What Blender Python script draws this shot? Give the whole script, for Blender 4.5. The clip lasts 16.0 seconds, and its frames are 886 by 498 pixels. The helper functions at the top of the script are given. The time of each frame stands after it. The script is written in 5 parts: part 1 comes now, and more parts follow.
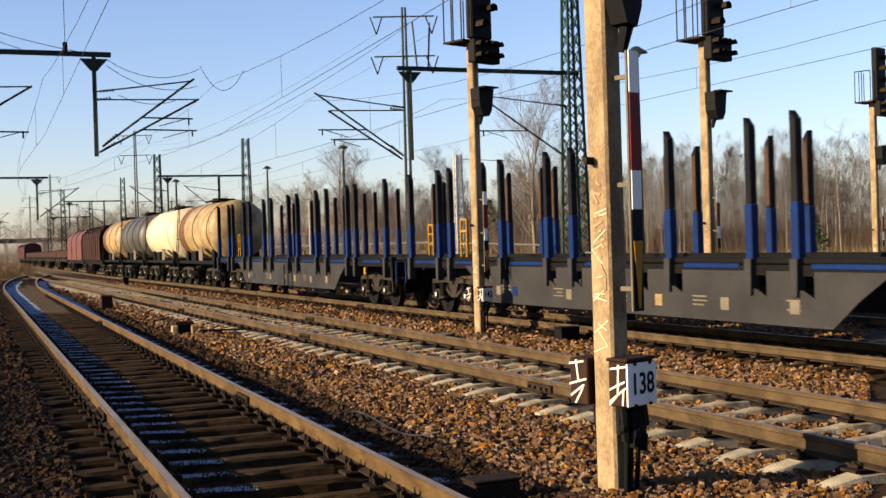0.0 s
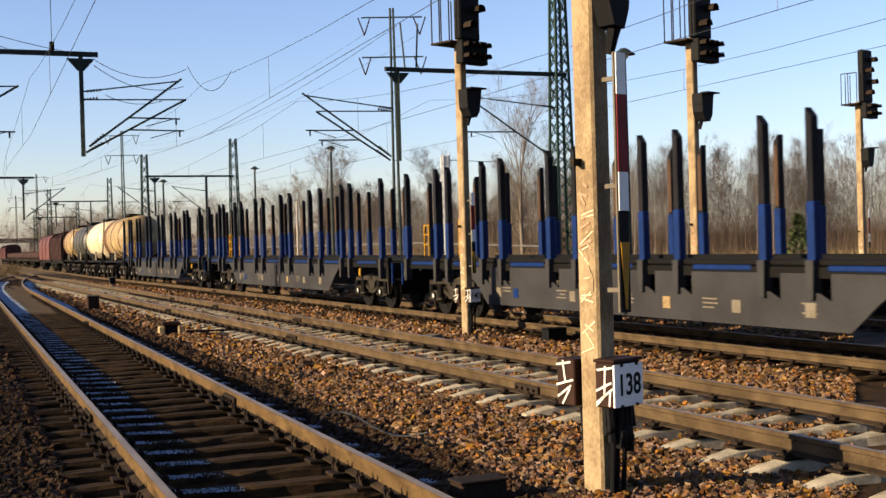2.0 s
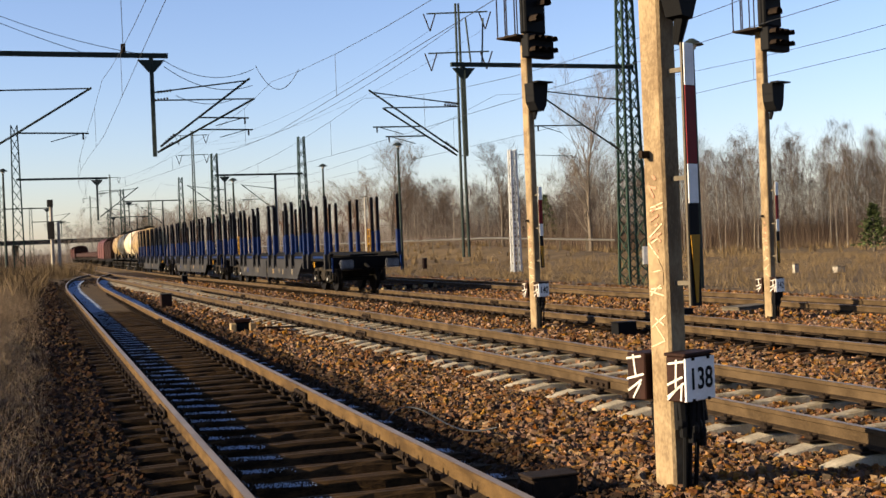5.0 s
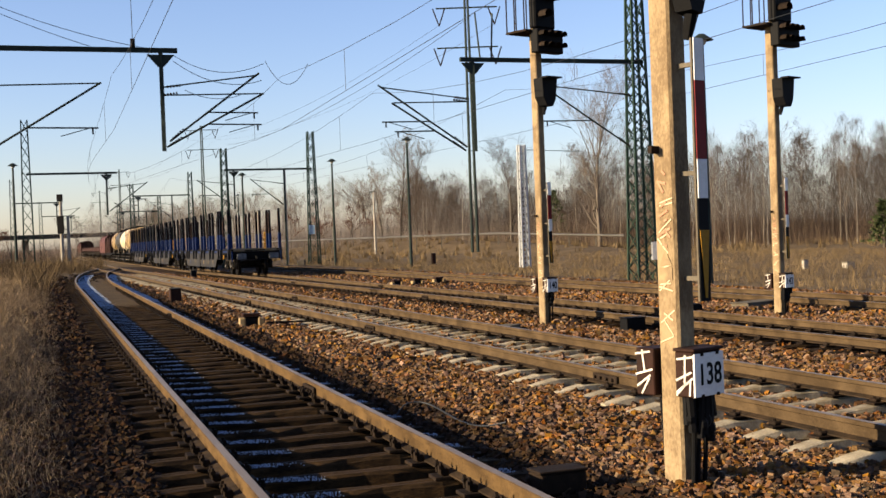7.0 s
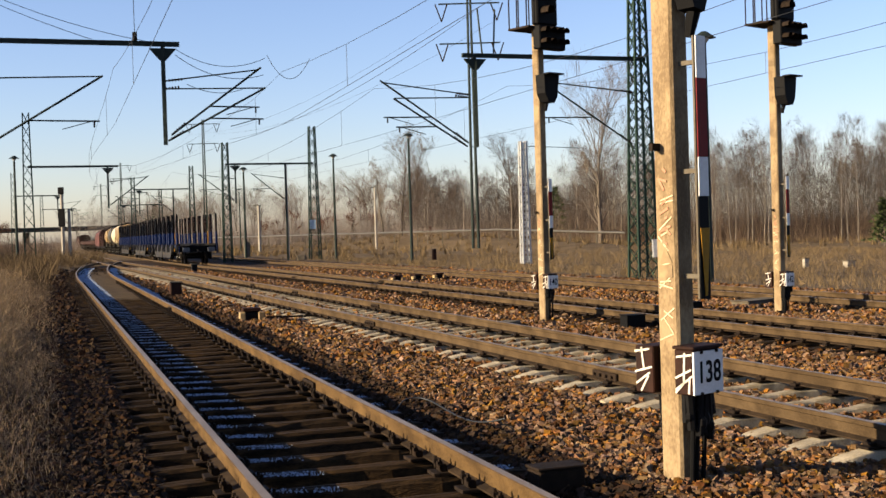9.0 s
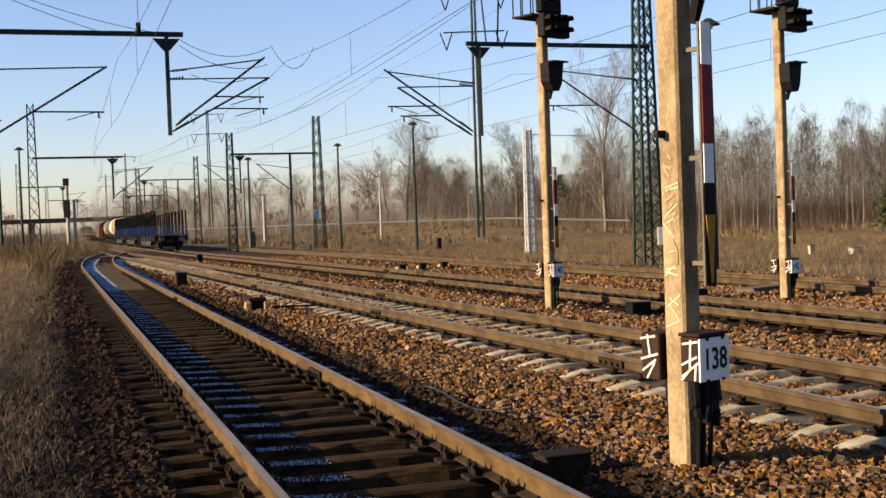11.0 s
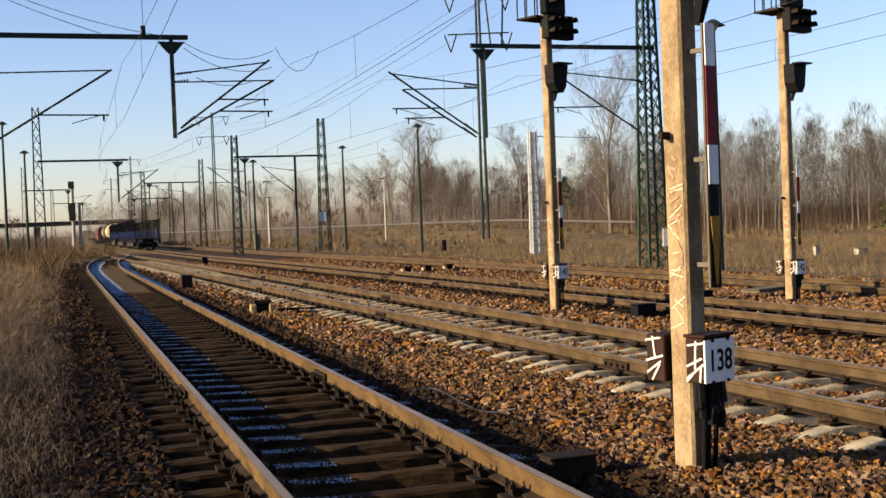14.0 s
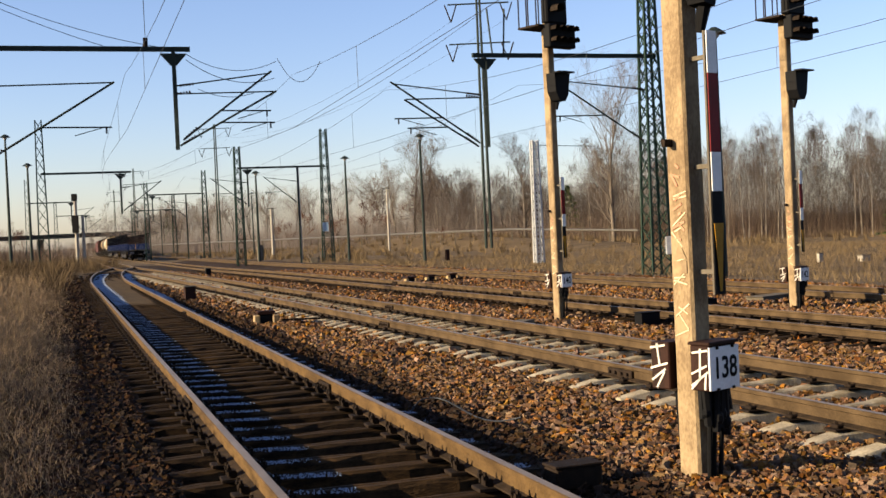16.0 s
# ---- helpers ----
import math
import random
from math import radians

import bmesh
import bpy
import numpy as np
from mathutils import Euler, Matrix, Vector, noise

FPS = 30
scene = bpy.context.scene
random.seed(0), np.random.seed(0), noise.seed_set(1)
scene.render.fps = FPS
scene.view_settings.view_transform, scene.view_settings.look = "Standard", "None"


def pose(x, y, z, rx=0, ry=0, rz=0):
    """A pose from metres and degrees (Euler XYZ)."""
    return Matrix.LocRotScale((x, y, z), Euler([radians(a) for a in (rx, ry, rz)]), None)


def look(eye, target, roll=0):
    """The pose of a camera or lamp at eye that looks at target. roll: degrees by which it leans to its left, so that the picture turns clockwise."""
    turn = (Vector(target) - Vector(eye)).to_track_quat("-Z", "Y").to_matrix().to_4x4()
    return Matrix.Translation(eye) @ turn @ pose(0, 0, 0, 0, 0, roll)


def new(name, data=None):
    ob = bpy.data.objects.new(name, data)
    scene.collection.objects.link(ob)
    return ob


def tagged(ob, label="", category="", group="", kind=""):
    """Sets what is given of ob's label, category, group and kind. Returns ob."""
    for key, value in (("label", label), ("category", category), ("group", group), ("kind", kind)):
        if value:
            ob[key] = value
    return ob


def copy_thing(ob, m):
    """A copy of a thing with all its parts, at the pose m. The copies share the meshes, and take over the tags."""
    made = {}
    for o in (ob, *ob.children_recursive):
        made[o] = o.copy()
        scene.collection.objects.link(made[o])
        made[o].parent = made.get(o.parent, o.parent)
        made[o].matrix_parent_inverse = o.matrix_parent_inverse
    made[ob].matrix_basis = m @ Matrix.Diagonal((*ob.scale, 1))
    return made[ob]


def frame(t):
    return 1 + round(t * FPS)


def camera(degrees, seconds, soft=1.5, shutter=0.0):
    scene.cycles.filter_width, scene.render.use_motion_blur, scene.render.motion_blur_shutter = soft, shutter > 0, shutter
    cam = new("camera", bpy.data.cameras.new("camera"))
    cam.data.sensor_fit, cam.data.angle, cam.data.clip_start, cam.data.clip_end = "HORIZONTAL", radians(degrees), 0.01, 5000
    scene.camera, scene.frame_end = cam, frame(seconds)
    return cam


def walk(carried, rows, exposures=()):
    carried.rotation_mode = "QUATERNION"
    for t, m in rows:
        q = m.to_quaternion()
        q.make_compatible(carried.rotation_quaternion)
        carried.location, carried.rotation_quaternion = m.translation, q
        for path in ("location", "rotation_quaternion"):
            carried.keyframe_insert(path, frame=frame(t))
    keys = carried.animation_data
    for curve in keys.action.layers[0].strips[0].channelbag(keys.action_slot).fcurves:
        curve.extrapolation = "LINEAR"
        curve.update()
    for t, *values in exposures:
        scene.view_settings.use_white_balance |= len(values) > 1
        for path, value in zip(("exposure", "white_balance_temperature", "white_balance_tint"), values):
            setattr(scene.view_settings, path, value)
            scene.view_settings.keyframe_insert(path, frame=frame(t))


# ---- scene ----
cam = camera(40.0, 16.0, soft=1.53, shutter=0.15)
PATH = [
    (0.0, pose(0.001, 0.007, 1.721, 89.600, 1.726, -3.701)),
    (0.5, pose(0.008, 0.013, 1.718, 89.661, 1.676, -3.803)),
    (1.0, pose(-0.000, -0.003, 1.721, 89.580, 1.379, -4.234)),
    (1.5, pose(0.003, 0.006, 1.723, 89.572, 1.591, -4.375)),
    (2.0, pose(0.002, -0.001, 1.722, 89.624, 1.624, -4.284)),
    (2.5, pose(-0.001, -0.011, 1.721, 89.824, 1.594, -4.019)),
    (3.0, pose(0.003, 0.003, 1.718, 89.858, 1.878, -3.840)),
    (3.5, pose(0.001, 0.001, 1.720, 89.618, 2.145, -2.518)),
    (4.0, pose(0.007, 0.018, 1.719, 89.566, 2.013, -1.830)),
    (4.5, pose(0.004, 0.005, 1.721, 89.550, 2.219, -1.329)),
    (7.0, pose(0.000, -0.001, 1.719, 89.292, 2.176, -0.679)),
    (7.5, pose(0.003, -0.000, 1.720, 89.286, 2.028, -0.733)),
    (8.0, pose(0.004, -0.003, 1.721, 89.161, 1.940, -0.842)),
    (8.5, pose(0.000, -0.004, 1.719, 89.117, 1.479, -0.782)),
    (9.0, pose(0.004, 0.001, 1.720, 89.095, 1.752, -0.636)),
    (11.5, pose(0.001, 0.003, 1.715, 88.536, 2.089, -0.392)),
    (12.0, pose(0.001, 0.005, 1.716, 88.694, 2.076, -0.310)),
    (12.5, pose(0.001, 0.001, 1.717, 88.829, 2.151, -0.194)),
    (13.0, pose(0.003, 0.001, 1.713, 88.887, 2.434, -0.059)),
    (13.5, pose(0.006, 0.008, 1.714, 88.859, 2.431, 0.004)),
    (14.0, pose(0.003, -0.002, 1.716, 88.688, 2.231, -0.177)),
    (14.5, pose(0.005, 0.009, 1.714, 88.822, 2.372, -0.202)),
    (15.0, pose(0.002, 0.010, 1.711, 88.923, 2.523, -0.132)),
    (15.5, pose(0.001, -0.010, 1.718, 89.028, 2.520, -0.035)),
    (16.0, pose(-0.000, -0.000, 1.712, 89.149, 2.650, -0.039)),
]
walk(cam, PATH)

# world, sun, exposure
SUN_TO = Vector((-0.952, -0.306, 0.0)).normalized() * math.cos(radians(16.5)) + Vector((0, 0, math.sin(radians(16.5))))
world = bpy.data.worlds.new("sky_world")
scene.world = world
world.use_nodes = True
wn = world.node_tree.nodes
wn.clear()
sky = wn.new("ShaderNodeTexSky")
sky.sky_type = 'NISHITA'
sky.sun_disc = False
sky.sun_elevation = radians(16.5)
sky.sun_rotation = math.atan2(SUN_TO.x, SUN_TO.y)
sky.air_density, sky.dust_density, sky.ozone_density = 1.0, 0.5, 2.0
bg = wn.new("ShaderNodeBackground")
bg.inputs["Strength"].default_value = 0.053
wo = wn.new("ShaderNodeOutputWorld")
tint = wn.new("ShaderNodeMix")
tint.data_type, tint.blend_type = 'RGBA', 'MULTIPLY'
tint.inputs[0].default_value = 1.0
tint.inputs[7].default_value = (1.05, 1.01, 1.23, 1)
world.node_tree.links.new(sky.outputs[0], tint.inputs[6])
world.node_tree.links.new(tint.outputs[2], bg.inputs[0])
world.node_tree.links.new(bg.outputs[0], wo.inputs[0])
sun_data = bpy.data.lights.new("sun", 'SUN')
sun_data.energy, sun_data.angle, sun_data.color = 5.0, radians(0.5), (1.0, 0.80, 0.54)
sun = new("sun", sun_data)
sun.matrix_world = look(SUN_TO * 60, (0, 0, 0))
scene.view_settings.exposure = 1.74


# ---- materials ----
def mat(name, c1, c2=None, rough=0.75, metal=0.0, scale=6.0, bump=0.15, fine=40.0, island=0.0, rnd=0.0, spec=0.1, stretch=(1, 1, 1), con=1.0, hue=0.0, sat=0.3):
    m = bpy.data.materials.new(name)
    m.use_nodes = True
    nt = m.node_tree
    n, l = nt.nodes, nt.links
    b = n["Principled BSDF"]
    b.inputs["Roughness"].default_value, b.inputs["Metallic"].default_value = rough, metal
    b.inputs["Specular IOR Level"].default_value = spec
    c2 = c2 or tuple(v * 0.6 for v in c1)
    tc, mp = n.new("ShaderNodeTexCoord"), n.new("ShaderNodeMapping")
    mp.inputs["Scale"].default_value = stretch
    l.new(tc.outputs["Object"], mp.inputs[0])
    big, small = n.new("ShaderNodeTexNoise"), n.new("ShaderNodeTexNoise")
    big.inputs["Scale"].default_value, big.inputs["Detail"].default_value = scale, 4.0
    small.inputs["Scale"].default_value, small.inputs["Detail"].default_value = fine, 3.0
    l.new(mp.outputs[0], big.inputs[0])
    l.new(mp.outputs[0], small.inputs[0])
    add = n.new("ShaderNodeMath")
    add.operation = 'MULTIPLY_ADD'
    l.new(small.outputs[0], add.inputs[0])
    add.inputs[1].default_value = 0.5
    l.new(big.outputs[0], add.inputs[2])
    mr = n.new("ShaderNodeMapRange")
    mr.inputs["From Min"].default_value, mr.inputs["From Max"].default_value = 0.75 - 0.25 / con, 0.75 + 0.25 / con
    l.new(add.outputs[0], mr.inputs[0])
    mix = n.new("ShaderNodeMix")
    mix.data_type = 'RGBA'
    mix.inputs[6].default_value, mix.inputs[7].default_value = (*c1, 1), (*c2, 1)
    l.new(mr.outputs[0], mix.inputs[0])
    out = mix.outputs[2]
    if island or rnd:
        src = n.new("ShaderNodeNewGeometry").outputs["Random Per Island"] if island else n.new("ShaderNodeObjectInfo").outputs["Random"]
        hsv = n.new("ShaderNodeHueSaturation")
        v = n.new("ShaderNodeMapRange")
        a = island or rnd
        v.inputs["To Min"].default_value, v.inputs["To Max"].default_value = 1 - a, 1 + a
        l.new(src, v.inputs[0])
        l.new(v.outputs[0], hsv.inputs["Value"])
        w = n.new("ShaderNodeMath")
        w.operation = 'MULTIPLY'
        w.inputs[1].default_value = 37.3
        l.new(src, w.inputs[0])
        fr = n.new("ShaderNodeMath")
        fr.operation = 'FRACT'
        l.new(w.outputs[0], fr.inputs[0])
        s = n.new("ShaderNodeMapRange")
        s.inputs["To Min"].default_value, s.inputs["To Max"].default_value = 1 - a * sat, 1 + a * 0.2
        l.new(fr.outputs[0], s.inputs[0])
        l.new(s.outputs[0], hsv.inputs["Saturation"])
        h1, h2, h3 = n.new("ShaderNodeMath"), n.new("ShaderNodeMath"), n.new("ShaderNodeMapRange")
        h1.operation, h2.operation = 'MULTIPLY', 'FRACT'
        h1.inputs[1].default_value = 91.7
        l.new(src, h1.inputs[0])
        l.new(h1.outputs[0], h2.inputs[0])
        l.new(h2.outputs[0], h3.inputs[0])
        h3.inputs["To Min"].default_value, h3.inputs["To Max"].default_value = 0.5 - hue, 0.5 + hue
        l.new(h3.outputs[0], hsv.inputs["Hue"])
        l.new(out, hsv.inputs["Color"])
        out = hsv.outputs[0]
    l.new(out, b.inputs["Base Color"])
    if bump:
        bp = n.new("ShaderNodeBump")
        bp.inputs["Strength"].default_value = bump
        bp.inputs["Distance"].default_value = 0.02
        l.new(add.outputs[0], bp.inputs["Height"])
        l.new(bp.outputs[0], b.inputs["Normal"])
    return m


RUST = mat("rusty_rail_steel", (0.0819, 0.0491, 0.0188), (0.0352, 0.0205, 0.00778), 0.7, 0.0, 3, 0.3, 60, con=1.6)
GREYRUST = mat("dusty_grey_brown_rail_steel", (0.0634, 0.0417, 0.0209), (0.0294, 0.0185, 0.00849), 0.75, 0.0, 3, 0.3, 60, con=1.6)
RAILHEAD = mat("worn_rail_head", (0.2028, 0.1638, 0.1287), (0.1326, 0.1014, 0.0741), 0.45, 0.3, 2, 0.05, 30)
RAILFOOT = mat("grimy_rail_foot", (0.03, 0.019, 0.01), (0.012, 0.008, 0.0045), 0.85, 0.0, 6, 0.4, 60, con=1.6)
DARKIRON = mat("dark_rusty_iron", (0.01685, 0.01011, 0.005476), (0.005897, 0.003791, 0.002527), 0.8, 0.0, 15, 0.4, 80, rnd=0.3)
WOODSLEEPER = mat("weathered_wood_sleeper", (0.038, 0.0213, 0.00806), (0.00863, 0.00518, 0.0023), 0.9, 0, 4, 0.6, 30, rnd=0.3, stretch=(1, 8, 4), con=1.7)
CONCSLEEPER = mat("pale_concrete_sleeper", (0.29, 0.252, 0.184), (0.16, 0.13, 0.0841), 0.9, 0, 6, 0.4, 60, rnd=0.18, con=1.6)
SOIL = mat("brown_gravel_soil", (0.035, 0.018, 0.0065), (0.012, 0.0062, 0.0024), 0.95, 0, 1.3, 0.9, 26, con=1.6)
BALLAST = mat("rusty_ballast_stone", (0.147, 0.0722, 0.0219), (0.0459, 0.0197, 0.00601), 0.9, 0, 5, 0.5, 50, island=0.62, con=1.5, hue=0.014, sat=0.6)
GRASS = mat("dry_winter_grass", (0.0897, 0.0624, 0.03198), (0.039, 0.02574, 0.01248), 0.9, 0, 0.4, 0, 6, island=0.4)
GREENGRASS = mat("faded_grass_blades", (0.135, 0.0942, 0.0475), (0.0673, 0.0457, 0.0224), 0.9, 0, 0.5, 0, 6, island=0.4)
POST = mat("weathered_beige_concrete", (0.218, 0.158, 0.0855), (0.119, 0.0792, 0.0396), 0.85, 0, 5, 0.5, 60, stretch=(1, 1, 0.55), spec=0.3, con=1.9)
GALV = mat("grey_green_galvanised_steel", (0.02317, 0.03159, 0.0278), (0.01264, 0.01769, 0.01516), 0.6, 0.3, 4, 0.1, 40)
GREENSTEEL = mat("green_painted_mast_steel", (0.0246, 0.0465, 0.0318), (0.012, 0.023, 0.0164), 0.6, 0.2, 4, 0.1, 40)
PALESTEEL = mat("pale_galvanised_steel", (0.4185, 0.4185, 0.405), (0.2835, 0.2835, 0.2767), 0.6, 0.0, 4, 0.1, 40)
BLACK = mat("matt_black_housing", (0.00273, 0.00273, 0.00312), (0.00156, 0.00156, 0.001794), 0.7, 0, 8, 0.1, 60)
WIREMAT = mat("dull_copper_wire", (0.0358, 0.03791, 0.04212), (0.02106, 0.02317, 0.02527), 0.5, 0.5, 3, 0, 10)
WHITE = mat("white_enamel", (0.6318, 0.6318, 0.6156), (0.486, 0.4779, 0.4536), 0.45, 0, 5, 0.05, 50)
GRAFFITI = mat("white_marker_paint", (0.4836, 0.4602, 0.4134), (0.39, 0.3588, 0.3042), 0.7, 0, 12, 0, 60)
POSTMARK = mat("faded_marker_paint", (0.477, 0.398, 0.265), (0.358, 0.278, 0.172), 0.7, 0, 12, 0, 60)
PINKPAINT = mat("faded_red_spray_paint", (0.2925, 0.117, 0.0702), (0.2925, 0.1872, 0.117), 0.8, 0, 12, 0, 60)
RED = mat("signal_red_paint", (0.1264, 0.00337, 0.005054), (0.08424, 0.002527, 0.00337), 0.5, 0, 5, 0.05, 40)
YELLOW = mat("signal_yellow_paint", (0.2691, 0.1374, 0.00702), (0.1872, 0.08775, 0.00468), 0.5, 0, 5, 0.05, 40)
BROWNBOX = mat("rust_brown_box_paint", (0.02527, 0.008845, 0.005054), (0.009266, 0.004633, 0.002948), 0.7, 0, 6, 0.2, 50)
CONCRETE = mat("grey_concrete", (0.1074, 0.09266, 0.07072), (0.06365, 0.05212, 0.03627), 0.9, 0, 3, 0.3, 40)
BARK = mat("grey_brown_bark", (0.06582, 0.05265, 0.04124), (0.03072, 0.02457, 0.01931), 0.95, 0, 3, 0.3, 20, rnd=0.25)
TWIG = mat("bare_twigs", (0.08596, 0.06845, 0.0544), (0.05089, 0.03949, 0.03159), 0.95, 0, 0.6, 0, 5, rnd=0.3)
PALEBARK = mat("pale_grey_bark", (0.15, 0.125, 0.098), (0.075, 0.06, 0.046), 0.95, 0, 3, 0.3, 20)
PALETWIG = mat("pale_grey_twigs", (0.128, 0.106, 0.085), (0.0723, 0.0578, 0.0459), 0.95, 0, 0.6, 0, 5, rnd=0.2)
PALECONC = mat("pale_concrete", (0.27, 0.245, 0.205), (0.19, 0.17, 0.14), 0.9, 0, 3, 0.2, 40)
REDTWIG = mat("reddish_bare_twigs", (0.0702, 0.02989, 0.01638), (0.03949, 0.01794, 0.01024), 0.95, 0, 0.6, 0, 5, rnd=0.3)
BIRCH = mat("white_birch_bark", (0.2, 0.172, 0.138), (0.0573, 0.0464, 0.0356), 0.9, 0, 2.2, 0.2, 12, rnd=0.2, stretch=(1, 1, 0.4))
PINE = mat("dark_pine_needles", (0.039, 0.051, 0.0165), (0.018, 0.0255, 0.009), 0.9, 0, 1, 0, 8, island=0.5)
SKIRTGREY = mat("dusty_grey_wagon_paint", (0.0218, 0.0209, 0.0209), (0.0148, 0.0139, 0.0144), 0.6, 0, 1.2, 0.05, 30, con=1.6)
STAKEBLUE = mat("blue_wagon_paint", (0.00281, 0.014, 0.0702), (0.00187, 0.00842, 0.0374), 0.5, 0, 3, 0.05, 40)
STAKEDARK = mat("dark_worn_stake_steel", (0.0117, 0.01053, 0.01112), (0.00468, 0.004095, 0.004387), 0.5, 0.3, 3, 0.1, 40, rnd=0.2)
STAKERUST = mat("rusty_worn_stake_face", (0.06318, 0.03285, 0.01685), (0.02317, 0.01516, 0.01095), 0.6, 0.1, 4, 0.1, 40)
CHASSIS = mat("sooty_chassis_steel", (0.003218, 0.002925, 0.002632), (0.001463, 0.001287, 0.00117), 0.75, 0.1, 4, 0.2, 40)
BOGIE = mat("dusty_bogie_steel", (0.027, 0.0218, 0.0158), (0.009, 0.00712, 0.00525), 0.8, 0.1, 5, 0.2, 40)
TANKYELLOW = mat("ochre_tank_paint", (0.2457, 0.175, 0.07987), (0.1167, 0.07371, 0.03072), 0.55, 0, 1.6, 0.05, 14, spec=0.3, con=1.8)
TANKWHITE = mat("cream_white_tank_paint", (0.427, 0.369, 0.259), (0.336, 0.271, 0.168), 0.4, 0, 1.2, 0.05, 20, spec=0.3, con=1.7)
TANKGREY = mat("grey_green_tank_paint", (0.04844, 0.04549, 0.03707), (0.02527, 0.02317, 0.01895), 0.5, 0, 1.2, 0.05, 20, spec=0.3, con=1.8)
TANKRUST = mat("rust_orange_tank_band", (0.08424, 0.0337, 0.01095), (0.05476, 0.02106, 0.007582), 0.6, 0, 1.5, 0.05, 20, spec=0.3)
WAGONRED = mat("brown_red_wagon_paint", (0.07605, 0.01872, 0.01229), (0.0468, 0.01287, 0.008775), 0.6, 0, 1.2, 0.05, 20, spec=0.3, con=1.6)
WAGONRIB = mat("dark_brown_ribbed_tarpaulin", (0.03042, 0.01229, 0.00819), (0.01638, 0.00702, 0.00468), 0.7, 0, 1.2, 0.05, 20)
WHEELMAT = mat("dark_wheel_steel", (0.00702, 0.00585, 0.00468), (0.002925, 0.00234, 0.002048), 0.6, 0.2, 4, 0.1, 40)
BUFFERGREY = mat("pale_greased_buffer_steel", (0.1287, 0.1346, 0.1462), (0.0468, 0.0468, 0.04973), 0.5, 0.2, 3, 0.1, 20, spec=0.3)
PIPEMAT = mat("silver_pipe_cladding", (0.117, 0.1111, 0.09649), (0.07605, 0.0702, 0.0585), 0.4, 0.4, 1, 0.1, 20, spec=0.3)
BLUEPLATE = mat("pale_blue_plate", (0.1755, 0.2457, 0.3217), (0.1287, 0.1872, 0.2574), 0.5, 0, 4, 0, 30)


# ---- mesh helpers ----
def box(bm, c, s, rot=None, bevel=0.0):
    m = Matrix.Translation(c) @ (rot or Matrix.Identity(4)) @ Matrix.Diagonal((*s, 1))
    r = bmesh.ops.create_cube(bm, size=1.0, matrix=m)
    if bevel:
        es = list({e for v in r["verts"] for e in v.link_edges})
        bmesh.ops.bevel(bm, geom=es, offset=bevel, segments=1, affect='EDGES')
    return bm


def tube(bm, p, q, r1, r2=None, n=8, caps=True):
    p, q = Vector(p), Vector(q)
    d = q - p
    m = Matrix.Translation((p + q) / 2) @ d.to_track_quat('Z', 'Y').to_matrix().to_4x4()
    bmesh.ops.create_cone(bm, cap_ends=caps, segments=n, radius1=r1, radius2=r1 if r2 is None else r2, depth=d.length, matrix=m)
    return bm


def bar(bm, p, q, w, h):
    """A rectangular bar from p to q, h measured upwards."""
    p, q = Vector(p), Vector(q)
    d = q - p
    up = Vector((0, 0, 1)) if abs(d.normalized().z) < 0.95 else Vector((0, 1, 0))
    x = d.normalized()
    y = up.cross(x).normalized()
    z = x.cross(y)
    m = Matrix(((x.x, y.x, z.x, 0), (x.y, y.y, z.y, 0), (x.z, y.z, z.z, 0), (0, 0, 0, 1)))
    return box(bm, (p + q) / 2, (d.length, w, h), m)


def ball(bm, c, r, s=(1, 1, 1), u=10, v=6):
    bmesh.ops.create_uvsphere(bm, u_segments=u, v_segments=v, radius=r, matrix=Matrix.Translation(c) @ Matrix.Diagonal((*s, 1)))
    return bm


def prism(bm, pts, y0, y1):
    """A plate: outline pts in x and z, from y0 to y1."""
    a = [bm.verts.new((x, y0, z)) for x, z in pts]
    b = [bm.verts.new((x, y1, z)) for x, z in pts]
    bm.faces.new(a)
    bm.faces.new(b[::-1])
    for i in range(len(pts)):
        j = (i + 1) % len(pts)
        bm.faces.new((a[j], a[i], b[i], b[j]))
    bmesh.ops.recalc_face_normals(bm, faces=bm.faces[:])
    return bm


def mesh_of(name, bm, material, smooth=False):
    me = bpy.data.meshes.new(name)
    if smooth:
        for f in bm.faces:
            f.smooth = True
    bm.to_mesh(me)
    bm.free()
    me.materials.append(material)
    return me


def part(name, bm, material, parent=None, label="", smooth=False):
    me = bm if isinstance(bm, bpy.types.Mesh) else mesh_of(name, bm, material, smooth)
    ob = new(name, me)
    ob.parent = parent
    if label:
        ob["label"] = label
    return ob


def thing(name, label, category, group="", kind="", m=None):
    ob = new(name)
    ob.empty_display_size = 0.2
    if m is not None:
        ob.matrix_basis = m
    return tagged(ob, label, category, group, kind)


def B():
    return bmesh.new()


def raw_mesh(name, verts, faces, material):
    """A mesh from numpy arrays: verts (n, 3), faces (m, k)."""
    me = bpy.data.meshes.new(name)
    k = faces.shape[1]
    me.vertices.add(len(verts))
    me.vertices.foreach_set("co", verts.astype(np.float32).ravel())
    me.loops.add(faces.size)
    me.loops.foreach_set("vertex_index", faces.astype(np.int32).ravel())
    me.polygons.add(len(faces))
    me.polygons.foreach_set("loop_start", np.arange(0, faces.size, k, dtype=np.int32))
    me.update(calc_edges=True)
    me.materials.append(material)
    return me


# ---- the lie of the land ----
SL = -0.345


def x1(y):
    return 2.03 - 0.3135 * y + (0.0016 * (y - 50.0) ** 2 if y > 50 else 0.0)


